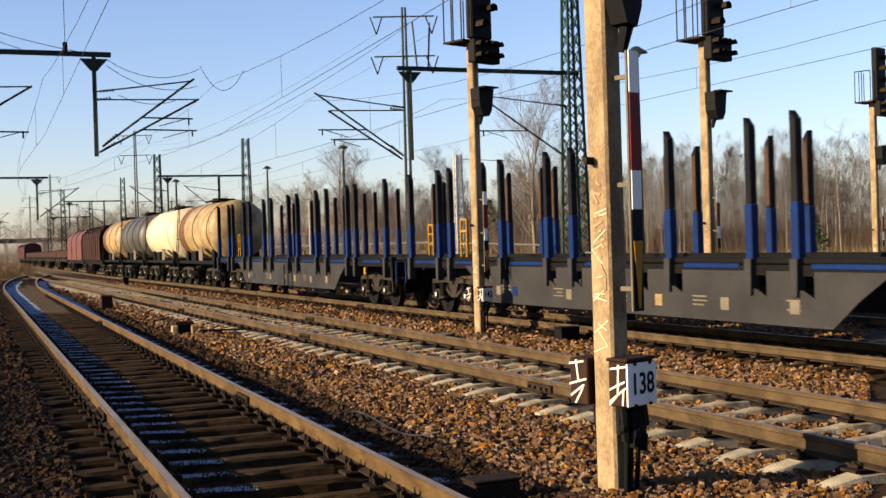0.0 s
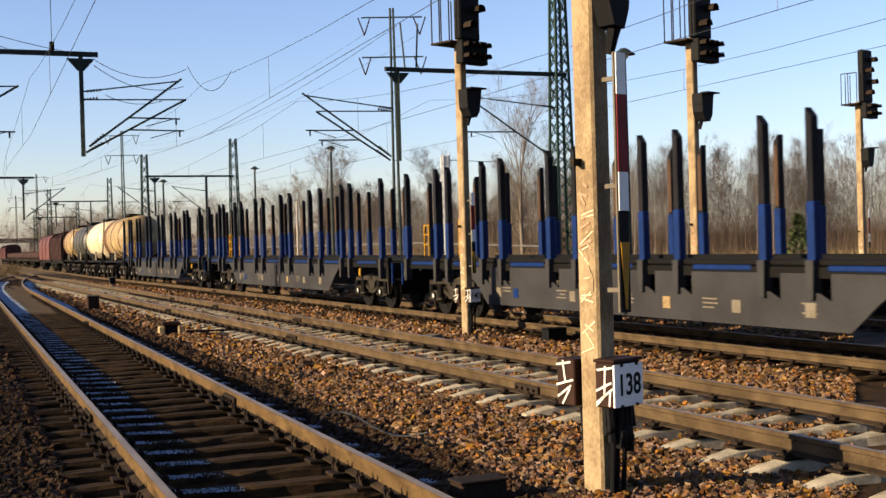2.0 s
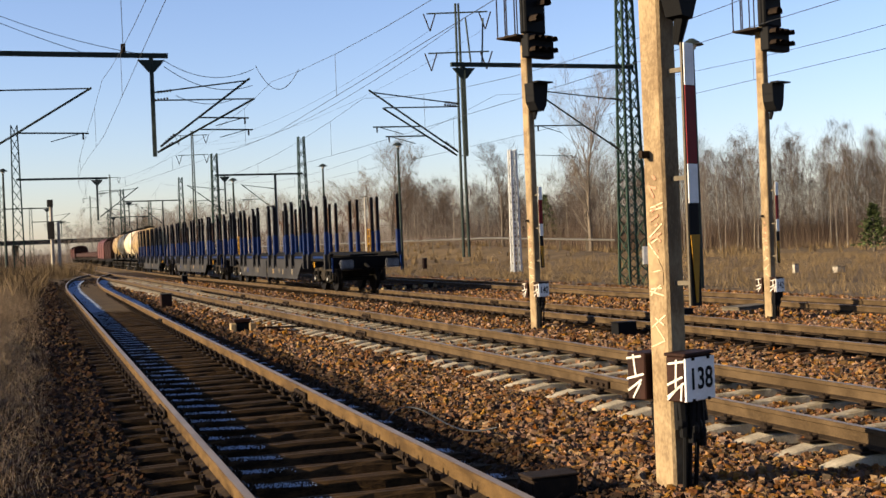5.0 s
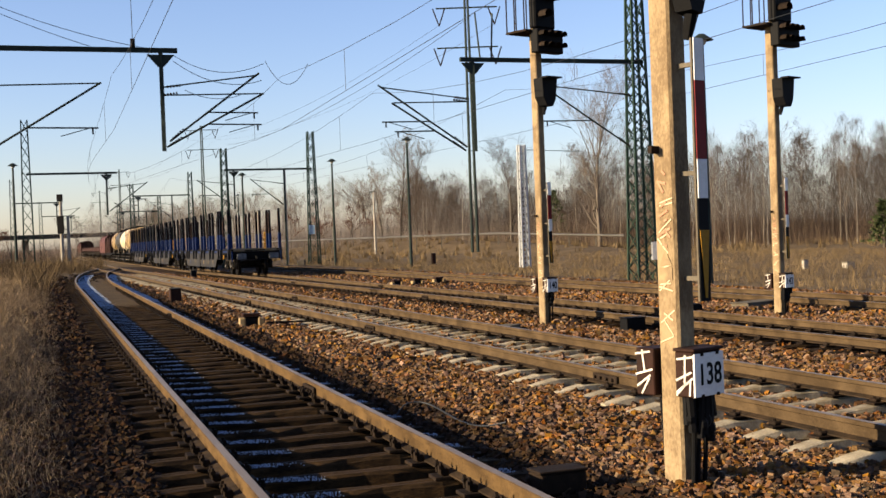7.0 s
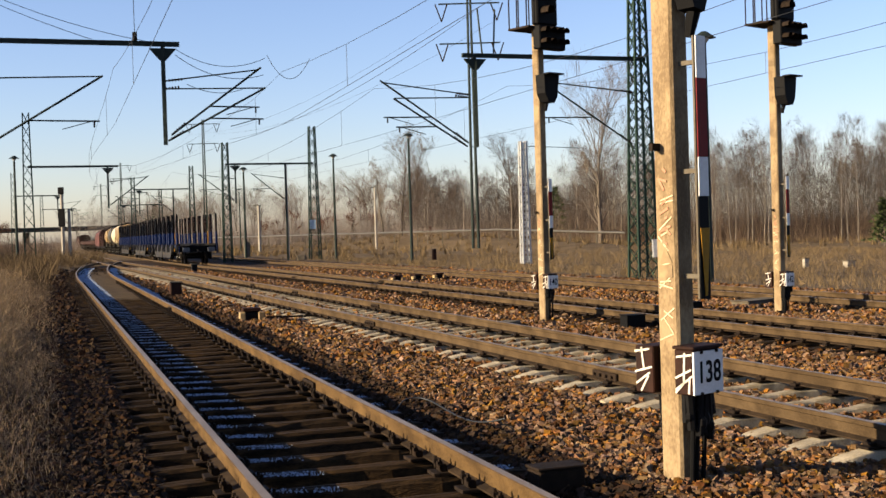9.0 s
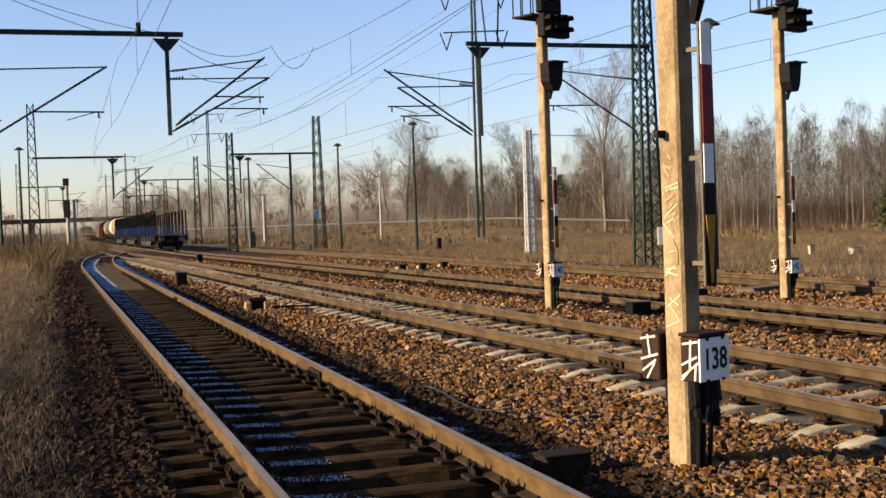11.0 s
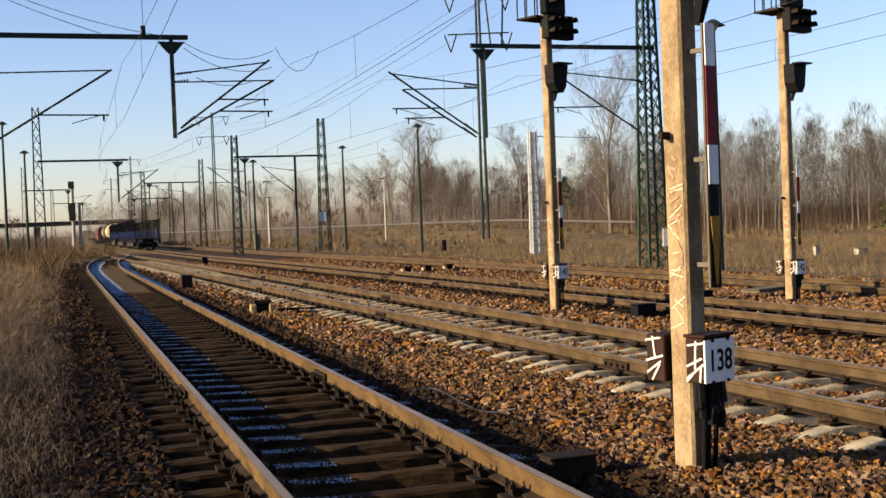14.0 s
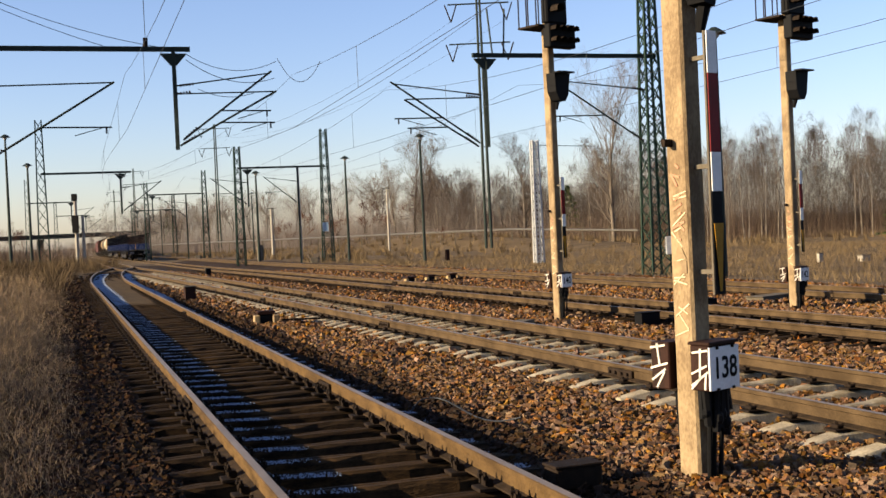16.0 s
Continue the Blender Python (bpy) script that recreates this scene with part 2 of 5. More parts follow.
def far_bend(y):
    if y < 70:
        return 0.0
    return 0.0005 * (y - 70.0) ** 2 if y < 105 else 0.6125 + 0.035 * (y - 105.0)


def x2(y):
    return 7.22 - 0.345 * y + far_bend(y)


def x3(y):
    return 13.93 - 0.352 * y + far_bend(y)


def x4(y):
    return 19.7 - 0.350 * y + far_bend(y)


def sstep(a, b, v):
    t = np.clip((v - a) / (b - a), 0, 1)
    return t * t * (3 - 2 * t)


def dip(y):
    return -0.0022 * np.maximum(0, y - 60.0) * sstep(60, 90, y)


def land(x, y):
    """Height of the sleepers' tops and of the land beyond."""
    x, y = np.asarray(x, float), np.asarray(y, float)
    v = (x - (7.22 - 0.345 * y + np.where(y > 70, 0.03 * (y - 80), 0))) * 0.945
    z = -0.30 * sstep(1.9, 3.6, v)
    z = z - 0.35 * sstep(14.5, 22.0, v)
    z = z + dip(y) * (1 - sstep(14, 30, v))
    z = z + 1.5 * sstep(38.0, 48.0, v) * sstep(30, 0, x) * sstep(60, 110, y)
    z = z - 0.25 * sstep(30, 60, v) * sstep(0, 30, x)
    z = z + 0.25 * sstep(-7.0, -10.0, v) + 0.5 * sstep(-10.0, -20.0, v)
    return z


def ballast_z(x, y):
    """Top of the gravel: a little below the sleepers' tops on the tracks."""
    x, y = np.asarray(x, float), np.asarray(y, float)
    z = land(x, y)
    on1 = sstep(1.30, 1.0, np.abs((x - (2.03 - 0.3135 * y)) * 0.954)) * sstep(60, 50, y)
    on2 = sstep(1.75, 1.35, np.abs((x - (7.22 - 0.345 * y)) * 0.945))
    on3 = sstep(1.75, 1.35, np.abs((x - (13.93 - 0.352 * y)) * 0.943))
    return z - 0.20 * on1 - 0.065 * on2 - 0.06 * on3


def ground_sheet():
    xs = np.concatenate([[-3000, -1500, -700, -350, -200], np.arange(-140, -24, 4), np.arange(-24, 24, 0.5), np.arange(24, 140, 4), [140, 200, 350, 700, 1500, 3000]])
    ys = np.concatenate([[-600, -200, -80], np.arange(-40, 2, 3), np.arange(2, 40, 0.4), np.arange(40, 80, 1.5), np.arange(80, 200, 5), [200, 240, 300, 400, 600, 1000, 2000, 4000]])
    X, Y = np.meshgrid(xs, ys)
    Z = ballast_z(X, Y) - 0.03
    rng = np.random.default_rng(3)
    near = (np.abs(X) < 140) & (Y < 200)
    Z = Z + np.where(near, rng.normal(0, 0.012, X.shape), 0)
    v = np.stack([X, Y, Z], -1).reshape(-1, 3)
    w, h = len(xs), len(ys)
    i = np.arange(w * h).reshape(h, w)
    f = np.stack([i[:-1, :-1], i[:-1, 1:], i[1:, 1:], i[1:, :-1]], -1).reshape(-1, 4)
    me = raw_mesh("ground", v, f, SOIL)
    me.materials.append(FIELD)
    cx, cy = v[f].mean(1)[:, 0], v[f].mean(1)[:, 1]
    vv = (cx - (7.22 - 0.345 * cy + np.where(cy > 70, 0.03 * (cy - 80), 0))) * 0.945
    t1 = 2.03 - 0.3135 * cy + np.where(cy > 50, 0.0016 * (cy - 50) ** 2, 0)
    grassy = (vv > 15.2) | ((cx - t1) * 0.954 < np.where(cy > 40, -1.7, -2.6))
    me.polygons.foreach_set("material_index", grassy.astype(np.int32))
    return tagged(new("ground", me), "brown gravel and soil ground with dry grass margins", "ground", kind="structure")


FIELD = mat("dry_grass_field", (0.11, 0.0774, 0.0407), (0.0669, 0.0464, 0.0237), 0.95, 0, 0.35, 0.8, 9, con=1.7)
ground_sheet()


# ---- tracks ----
RAIL = [(-0.07, 0.0), (0.07, 0.0), (0.07, 0.012), (0.012, 0.03), (0.012, 0.108), (0.036, 0.118), (0.036, 0.148), (0.028, 0.153), (-0.028, 0.153), (-0.036, 0.148), (-0.036, 0.118), (-0.012, 0.108), (-0.012, 0.03), (-0.07, 0.012)]


def rail_mesh(fx, y0, y1, off, drop, side=None, step=1.2):
    ys = np.arange(y0, y1, step)
    n = len(RAIL)
    vs = []
    for y in ys:
        t = Vector((fx(y + 0.5) - fx(y - 0.5), 1.0, 0)).normalized()
        r = Vector((t.y, -t.x, 0))
        z = drop + float(dip(y)) + 0.027
        for a, b in RAIL:
            p = Vector((fx(y), y, z)) + r * (off + a)
            vs.append((p.x, p.y, p.z + b))
    i = np.arange(len(ys) - 1)[:, None] * n
    k = np.arange(n)[None, :]
    k2 = (k + 1) % n
    f = np.stack([i + k, i + k2, i + k2 + n, i + k + n], -1).reshape(-1, 4)
    me = raw_mesh("rail", np.array(vs), f, side or RUST)
    me.materials.append(RAILHEAD)
    me.shade_flat()
    col = np.broadcast_to(k, (len(ys) - 1, n)).reshape(-1)
    me.materials.append(RAILFOOT)
    me.polygons.foreach_set("material_index", np.where(col == 7, 1, np.where((col <= 2) | (col >= 12), 2, 0)).astype(np.int32))
    return me


def chair_mesh():
    bm = B()
    box(bm, (0, 0, 0.013), (0.36, 0.17, 0.026), bevel=0.004)
    for s in (-1, 1):
        box(bm, (s * 0.098, 0, 0.05), (0.055, 0.11, 0.055), bevel=0.008)
        for q in (-0.045, 0.045):
            tube(bm, (s * 0.125, q, 0.04), (s * 0.128, q * 1.2, 0.125), 0.013, n=6)
            box(bm, (s * 0.126, q, 0.09), (0.036, 0.036, 0.024))
    return mesh_of("rail_chair", bm, DARKIRON)




def worn_sleeper(seed):
    """A split, weathered wooden sleeper with eroded edges."""
    rng = random.Random(seed)
    xs = [-1.275 + 2.55 * i / 12 for i in range(13)]
    v, f = [], []
    for i, x in enumerate(xs):
        e = 0.012 if i in (0, 12) else 0.0
        wa, wb = 0.094 + rng.uniform(-0.02, 0.01), 0.094 + rng.uniform(-0.02, 0.01)
        c = -0.02 - rng.uniform(0, 0.022) - e
        v += [(x, -wa - 0.014, -0.2), (x, -wa, c), (x, -wa + 0.018 + rng.uniform(0, 0.012), -rng.uniform(0, 0.006) - e), (x, -0.006, -rng.uniform(0, 0.005) - e), (x, 0.004, -0.012 - e), (x, 0.016, -rng.uniform(0, 0.005) - e), (x, wb - 0.018 - rng.uniform(0, 0.012), -rng.uniform(0, 0.006) - e), (x, wb, c), (x, wb + 0.014, -0.2)]
    for i in range(12):
        for k in range(8):
            a = i * 9 + k
            f.append((a, a + 9, a + 10, a + 1))
    ends = [(0, 1, 2, 3, 4, 5, 6, 7, 8), tuple(108 + k for k in range(8, -1, -1))]
    me = bpy.data.meshes.new("sleeper")
    me.from_pydata(v, [], f + ends)
    me.materials.append(WOODSLEEPER)
    me.update()
    return me


def bowed_sleeper():
    """A concrete sleeper, high at the rail seats and waisted between them."""
    prof = [(-1.22, -0.06, 0.08), (-1.05, -0.022, 0.09), (-0.9, 0.0, 0.098), (-0.6, 0.0, 0.098), (-0.42, -0.018, 0.075), (0.0, -0.034, 0.068), (0.42, -0.018, 0.075), (0.6, 0.0, 0.098), (0.9, 0.0, 0.098), (1.05, -0.022, 0.09), (1.22, -0.06, 0.08)]
    v, f = [], []
    for x, z, h in prof:
        v += [(x, -h - 0.03, -0.2), (x, -h + 0.015, z - 0.012), (x, -h + 0.03, z), (x, h - 0.03, z), (x, h - 0.015, z - 0.012), (x, h + 0.03, -0.2)]
    for i in range(len(prof) - 1):
        for k in range(5):
            a = i * 6 + k
            f.append((a, a + 6, a + 7, a + 1))
    n = (len(prof) - 1) * 6
    ends = [(0, 1, 2, 3, 4, 5), tuple(n + k for k in range(5, -1, -1))]
    me = bpy.data.meshes.new("sleeper")
    me.from_pydata(v, [], f + ends)
    me.materials.append(CONCSLEEPER)
    me.update()
    return me


WOOD_ME = [worn_sleeper(60 + i) for i in range(6)]
CONC_ME = [bowed_sleeper()]
CHAIR_ME = chair_mesh()


def clip_mesh():
    bm = B()
    box(bm, (0, 0, 0.010), (0.34, 0.15, 0.020), bevel=0.004)
    for s in (-1, 1):
        box(bm, (s * 0.10, 0, 0.036), (0.06, 0.10, 0.032), bevel=0.008)
        tube(bm, (s * 0.105, 0, 0.04), (s * 0.105, 0, 0.07), 0.016, n=6)
    return mesh_of("rail_chair", bm, DARKIRON)


CLIP_ME = clip_mesh()


def track(label, fx, y0, y1, drop, sleeper_me, near, seed, joints=(), pitch=0.6):
    tr = thing("railway_track", label, "railway track", "parallel railway tracks")
    for s in (-0.7525, 0.7525):
        part("rail", rail_mesh(fx, y0, y1, s, drop, RUST if seed == 1 else GREYRUST), None, tr)
    rng = random.Random(seed)
    y, k = y0 + 0.3, 0
    while y < min(y1, near):
        t = Vector((fx(y + 0.5) - fx(y - 0.5), 1.0, 0)).normalized()
        a = math.degrees(math.atan2(-t.x, t.y))
        z = drop + float(dip(y))
        sl = part("sleeper", rng.choice(sleeper_me), None, tr)
        sl.matrix_basis = pose(fx(y) + rng.uniform(-0.03, 0.03), y, z + rng.uniform(-0.014, 0.0), 0, rng.uniform(-0.5, 0.5), a + rng.uniform(-1.8, 1.8))
        if 3 < y < 48:
            for s in (-0.7525, 0.7525):
                ch = part("rail_chair", CHAIR_ME if seed == 1 else CLIP_ME, None, tr)
                ch.matrix_basis = pose(fx(y) + t.y * s, y - t.x * s, z + 0.001, 0, 0, a + rng.uniform(-2, 2))
        y += pitch * t.y
    for yj, s in joints:
        t = Vector((fx(yj + 0.5) - fx(yj - 0.5), 1.0, 0)).normalized()
        bm = B()
        for k in (-1, 1):
            box(bm, (k * 0.03, 0, 0.085), (0.035, 0.55, 0.085), bevel=0.008)
            for j in (-0.2, -0.07, 0.07, 0.2):
                tube(bm, (k * 0.045, j, 0.085), (k * 0.075, j, 0.085), 0.018, n=6)
        fp = part("fishplate", bm, DARKIRON, tr)
        fp.matrix_basis = pose(fx(yj) + t.y * s, yj - t.x * s, drop + float(dip(yj)) + 0.005, 0, 0, math.degrees(math.atan2(-t.x, t.y)))
    return tr


track("rusty steel railway track on dark weathered wooden sleepers", x1, -16.0, 92.0, 0.0, WOOD_ME, 75.0, 1, ((13.0, 0.7525), (12.6, -0.7525), (28.0, 0.7525)))
track("rusty steel railway track on pale concrete sleepers", x2, -16.0, 330.0, 0.0, CONC_ME, 75.0, 2, ((13.4, -0.7525), (22.0, -0.7525), (26.5, 0.7525), (33.0, -0.7525), (34.0, 0.7525), (40.0, 0.7525)))
track("worn steel railway track carrying the freight train", x3, -30.0, 330.0, -0.30, WOOD_ME, 90.0, 3, ((30.0, -0.7525), (35.5, 0.7525), (38.0, -0.7525), (47.0, 0.7525), (55.0, -0.7525)))
track("rusty steel railway track beside the dry field", x4, -30.0, 330.0, -0.30, WOOD_ME, 70.0, 4)


# ---- signals ----
def number_text(txt, size, parent, m, material):
    cu = bpy.data.curves.new("number", 'FONT')
    cu.body, cu.size, cu.align_x, cu.align_y, cu.extrude, cu.offset = txt, size, 'CENTER', 'CENTER', 0.001, size * 0.019
    tmp = bpy.data.objects.new("number_source", cu)
    scene.collection.objects.link(tmp)
    me = bpy.data.meshes.new_from_object(tmp.evaluated_get(bpy.context.evaluated_depsgraph_get()))
    bpy.data.objects.remove(tmp)
    me.materials.clear()
    me.materials.append(material)
    ob = new("number", me)
    ob.parent = parent
    ob.matrix_basis = m @ Matrix.Diagonal((0.97, 1.16, 1, 1))
    return ob


def hood(bm, c, r, out):
    """A lamp hood: an open half tube that points to -y."""
    n = 8
    prev = None
    for i in range(n + 1):
        a = math.pi * (-0.1 + 1.2 * i / n)
        x, z = c[0] + r * math.cos(a), c[2] + r * math.sin(a)
        cur = (bm.verts.new((x, c[1], z)), bm.verts.new((x, c[1] - out, z + 0.0)))
        if prev:
            bm.faces.new((prev[0], prev[1], cur[1], cur[0]))
        prev = cur
    return bm


def signal(m, digits, sub_z, head_z, width, group="numbered light signals", readable=True, sub_k=1.0):
    s = thing("light_signal", "beige concrete signal post with black heads and striped board", "railway signal", group, m=m)
    w = width
    top = head_z + 0.1
    bm = B()
    box(bm, (0, 0, top / 2 - 0.1), (w, w, top + 0.2), bevel=0.018)
    part("post", bm, POST, s)
    # striped mast board on brackets before the post
    mb = part("mast_board", box(B(), (0.012, -0.235, 2.10), (0.105, 0.022, 1.74)), BLACK, s, "red, white, black and yellow striped mast board")
    yb = -0.250
    for nm, z0, z1, mt in (("white_field", 2.69, 2.97, WHITE), ("red_field", 2.17, 2.69, RED), ("white_field", 1.91, 2.17, WHITE)):
        part(nm, box(B(), (0.012, yb, (z0 + z1) / 2), (0.101, 0.006, z1 - z0 - 0.002)), mt, mb)
    part("yellow_wedge", prism(B(), [(-0.036, 1.70), (0.060, 1.70), (0.022, 1.25), (0.002, 1.25)], yb - 0.004, yb), YELLOW, mb)
    part("edge_strip", box(B(), (-0.043, -0.232, 2.10), (0.004, 0.014, 1.74)), CONCRETE, mb)
    for z in (1.38, 2.08, 2.80):
        part("bracket", bar(B(), (0, -w / 2 + 0.01, z), (0, -0.226, z), 0.03, 0.03), CONCRETE, s)
    # cable boxes with the number board
    bx = part("cable_box", box(B(), (0.005, -w / 2 - 0.075, 0.75), (0.30, 0.15, 0.30), bevel=0.008), BROWNBOX, s, "rust-brown cable box with scribbled white paint")
    part("lid", box(B(), (0.005, -w / 2 - 0.08, 0.912), (0.32, 0.18, 0.022), bevel=0.006), BROWNBOX, bx)
    nb = part("number_board", box(B(), (0.008, -w / 2 - 0.158, 0.745), (0.31, 0.014, 0.285), bevel=0.003), WHITE, bx, "white enamel board with black numerals")
    if readable:
        number_text(digits, 0.172, nb, pose(0.012, -w / 2 - 0.167, 0.742, 90, 0, 0), BLACK)
    for cx in (-0.07, 0.09):
        for cz in (0.608, 0.882):
            part("clamp", box(B(), (cx, -w / 2 - 0.168, cz), (0.022, 0.012, 0.02)), DARKIRON, nb)
    x = -0.148
    for a, b in (((0.0, 0.84), (0.13, 0.82)), ((0.06, 0.85), (0.07, 0.66)), ((0.01, 0.74), (0.14, 0.68)), ((0.0, 0.70), (0.14, 0.60)), ((0.02, 0.68), (0.03, 0.58)), ((0.06, 0.66), (0.14, 0.58))):
        part("paint_stroke", bar(B(), (x, -w / 2 - 0.15 + a[0], a[1] + 0.03), (x, -w / 2 - 0.15 + b[0], b[1] + 0.03), 0.004, 0.014), GRAFFITI, bx)
    bk = part("cable_box", box(B(), (-0.01, w / 2 + 0.085, 0.75), (0.26, 0.16, 0.32), bevel=0.008), BROWNBOX, s, "rust-brown cable box with scribbled white paint")
    x = -0.143
    for a, b in (((0.02, 0.86), (0.15, 0.84)), ((0.09, 0.87), (0.07, 0.72)), ((0.0, 0.74), (0.15, 0.70)), ((0.02, 0.70), (0.14, 0.62)), ((0.03, 0.68), (0.10, 0.57))):
        part("paint_stroke", bar(B(), (x, w / 2 + 0.015 + a[0], a[1] + 0.03), (x, w / 2 + 0.015 + b[0], b[1] + 0.03), 0.004, 0.014), GRAFFITI, bk)
    pipe = B()
    for xx in (-0.04, 0.01, 0.09):
        tube(pipe, (xx, -w / 2 - 0.07, 0.58), (xx * 0.9, -w / 2 - 0.035, -0.05), 0.017, n=7)
    tube(pipe, (0.02, w / 2 + 0.06, 0.56), (0.02, w / 2 + 0.03, -0.05), 0.03, n=8)
    crng = random.Random(digits + "c")
    for k in range(9):
        cx, cy, cz = crng.uniform(-0.1, 0.12), -w / 2 - crng.uniform(0.03, 0.12), crng.uniform(0.40, 0.60)
        tube(pipe, (cx, cy, 0.62), (cx + crng.uniform(-0.03, 0.03), cy, cz - 0.12), crng.uniform(0.02, 0.034), n=7)
        ball(pipe, (cx, cy, cz - 0.03), crng.uniform(0.028, 0.045), (1, 1, 1.3), 8, 5)
    box(pipe, (0.04, -w / 2 - 0.06, 0.50), (0.17, 0.09, 0.16), bevel=0.02)
    part("cable_conduit", pipe, BLACK, s)
    # painted marks on the sunny face
    rng = random.Random(digits)
    x = -w / 2 - 0.003
    for k in range(10):
        z0 = 0.98 + 0.1 * k + rng.uniform(-0.03, 0.03)
        y0, y1 = rng.uniform(-0.075, -0.02), rng.uniform(0.02, 0.075)
        part("paint_stroke", bar(B(), (x, y0, z0), (x, y1, z0 + rng.uniform(-0.09, 0.12)), 0.003, 0.009), POSTMARK, s)
        if k % 2:
            part("paint_stroke", bar(B(), (x, y1, z0), (x, y0, z0 + rng.uniform(-0.10, 0.10)), 0.003, 0.008), POSTMARK, s)
    for k in range(9):
        z0 = 1.6 + 0.06 * k
        part("paint_stroke", bar(B(), (x - 0.002, rng.uniform(-0.06, 0), z0), (x - 0.002, rng.uniform(0, 0.06), z0 + rng.uniform(-0.05, 0.07)), 0.003, 0.016), PINKPAINT, s)
    sg = part("warning_plate", prism(B(), [(-0.055, 1.47), (0.055, 1.47), (0.0, 1.58)], -0.002, 0.002), TANKYELLOW, s, "faded yellow triangular warning plate")
    sg.matrix_basis = pose(-w / 2 - 0.004, 0, 0, 0, 0, -90)
    part("warning_plate", box(B(), (-w / 2 - 0.004, 0, 1.415), (0.004, 0.11, 0.085)), TANKYELLOW, s, "faded yellow plate below the triangle")
    part("step_iron", bar(B(), (-w / 2, 0.04, 2.25), (-w / 2 - 0.08, 0.04, 2.25), 0.03, 0.05), DARKIRON, s)
    # lower lamp box
    lb = part("lower_lamp_box", prism(B(), [(-0.22 * sub_k, sub_z + 0.60), (0.24 * sub_k, sub_z + 0.63), (0.17 * sub_k, sub_z + 0.14), (0.08 * sub_k, sub_z), (-0.10 * sub_k, sub_z + 0.02), (-0.2 * sub_k, sub_z + 0.2)], -w / 2 - 0.30 * sub_k, -w / 2 - 0.04), BLACK, s, "black lower indicator lamp housing")
    part("hood", box(B(), (0, -w / 2 - 0.36 * sub_k, sub_z + 0.605), (0.46 * sub_k, 0.2, 0.03)), BLACK, lb)
    part("cable_gland", tube(B(), (0.03, -w / 2 - 0.1, sub_z + 0.01), (0.03, -w / 2 - 0.06, sub_z - 0.16), 0.05, 0.03, n=8), BLACK, lb)
    # platform and lamp heads
    pf = part("platform", box(B(), (-0.16, 0.05, head_z), (0.72, 0.62, 0.04)), DARKIRON, s)
    for xx, yy in ((-0.5, 0.34), (-0.5, 0.1), (-0.5, -0.2), (-0.22, 0.34), (0.1, 0.34)):
        part("railing_post", tube(B(), (xx, yy, head_z), (xx, yy, head_z + 1.0), 0.015, n=6), DARKIRON, pf)
    part("handrail", bar(B(), (-0.5, 0.34, head_z + 1.0), (-0.5, -0.2, head_z + 1.0), 0.03, 0.03), DARKIRON, pf)
    yl = -w / 2 - 0.25
    lh = part("lamp_head", box(B(), (0.02, yl, head_z - 0.23), (0.78, 0.22, 0.5), bevel=0.02), BLACK, s, "black lamp head with two rows of hooded lenses")
    uh = part("lamp_head", box(B(), (-0.02, -w / 2 - 0.16, head_z + 0.9), (0.62, 0.2, 1.7), bevel=0.03), BLACK, s, "tall black main lamp head with hooded lenses")
    for r_ in range(2):
        for c_ in range(4):
            c = (-0.27 + 0.19 * c_, yl - 0.11, head_z - 0.1 - 0.24 * r_)
            part("lens_hood", hood(B(), c, 0.075, 0.16), DARKIRON, lh)
    for r_ in range(4):
        c = (-0.14 + 0.26 * (r_ % 2), -w / 2 - 0.26, head_z + 0.32 + 0.36 * r_)
        part("lens_hood", hood(B(), c, 0.11, 0.24), DARKIRON, uh)
    return s


ROT = 39.4
signal(pose(1.657, 8.22, -0.02, 0, 0, ROT), "138", 3.13, 4.1, 0.178, sub_k=0.6)
signal(pose(2.46, 26.36, -0.22, 0, 0, ROT), "140", 4.59, 6.20, 0.19)
signal(pose(7.56, 26.3, -0.32, 0, 0, ROT), "142", 4.49, 6.25, 0.19)
signal(pose(16.7, 38.8, -0.6, 0, 0, ROT), "144", 4.35, 6.40, 0.19, readable=False)


# ---- overhead line masts ----
ALONG = Vector((-0.331, 0.944, 0))
ACROSS = Vector((0.944, 0.331, 0))


def lattice(h, w0, w1, bays, material, name="lattice_mast"):
    """A tapering square lattice mast as one mesh of angle bars."""
    bm = B()
    for sx in (-1, 1):
        for sy in (-1, 1):
            bar(bm, (sx * w0 / 2, sy * w0 / 2, 0), (sx * w1 / 2, sy * w1 / 2, h), 0.085, 0.085)
    for i in range(bays):
        z0, z1 = h * i / bays, h * (i + 1) / bays
        a, b = (w0 + (w1 - w0) * i / bays) / 2, (w0 + (w1 - w0) * (i + 1) / bays) / 2
        for sx in (-1, 1):
            for f in (-1, 1):
                bar(bm, (sx * a, -f * a, z0), (sx * b, f * b, z1), 0.034, 0.034)
                bar(bm, (-f * a, sx * a, z0), (f * b, sx * b, z1), 0.034, 0.034)
    return bm


def insulator(bm, p, q):
    p, q = Vector(p), Vector(q)
    for i in range(5):
        a = p.lerp(q, (i + 0.2) / 5)
        b = p.lerp(q, (i + 0.7) / 5)
        tube(bm, a, b, 0.05, 0.04, n=8)
    return bm


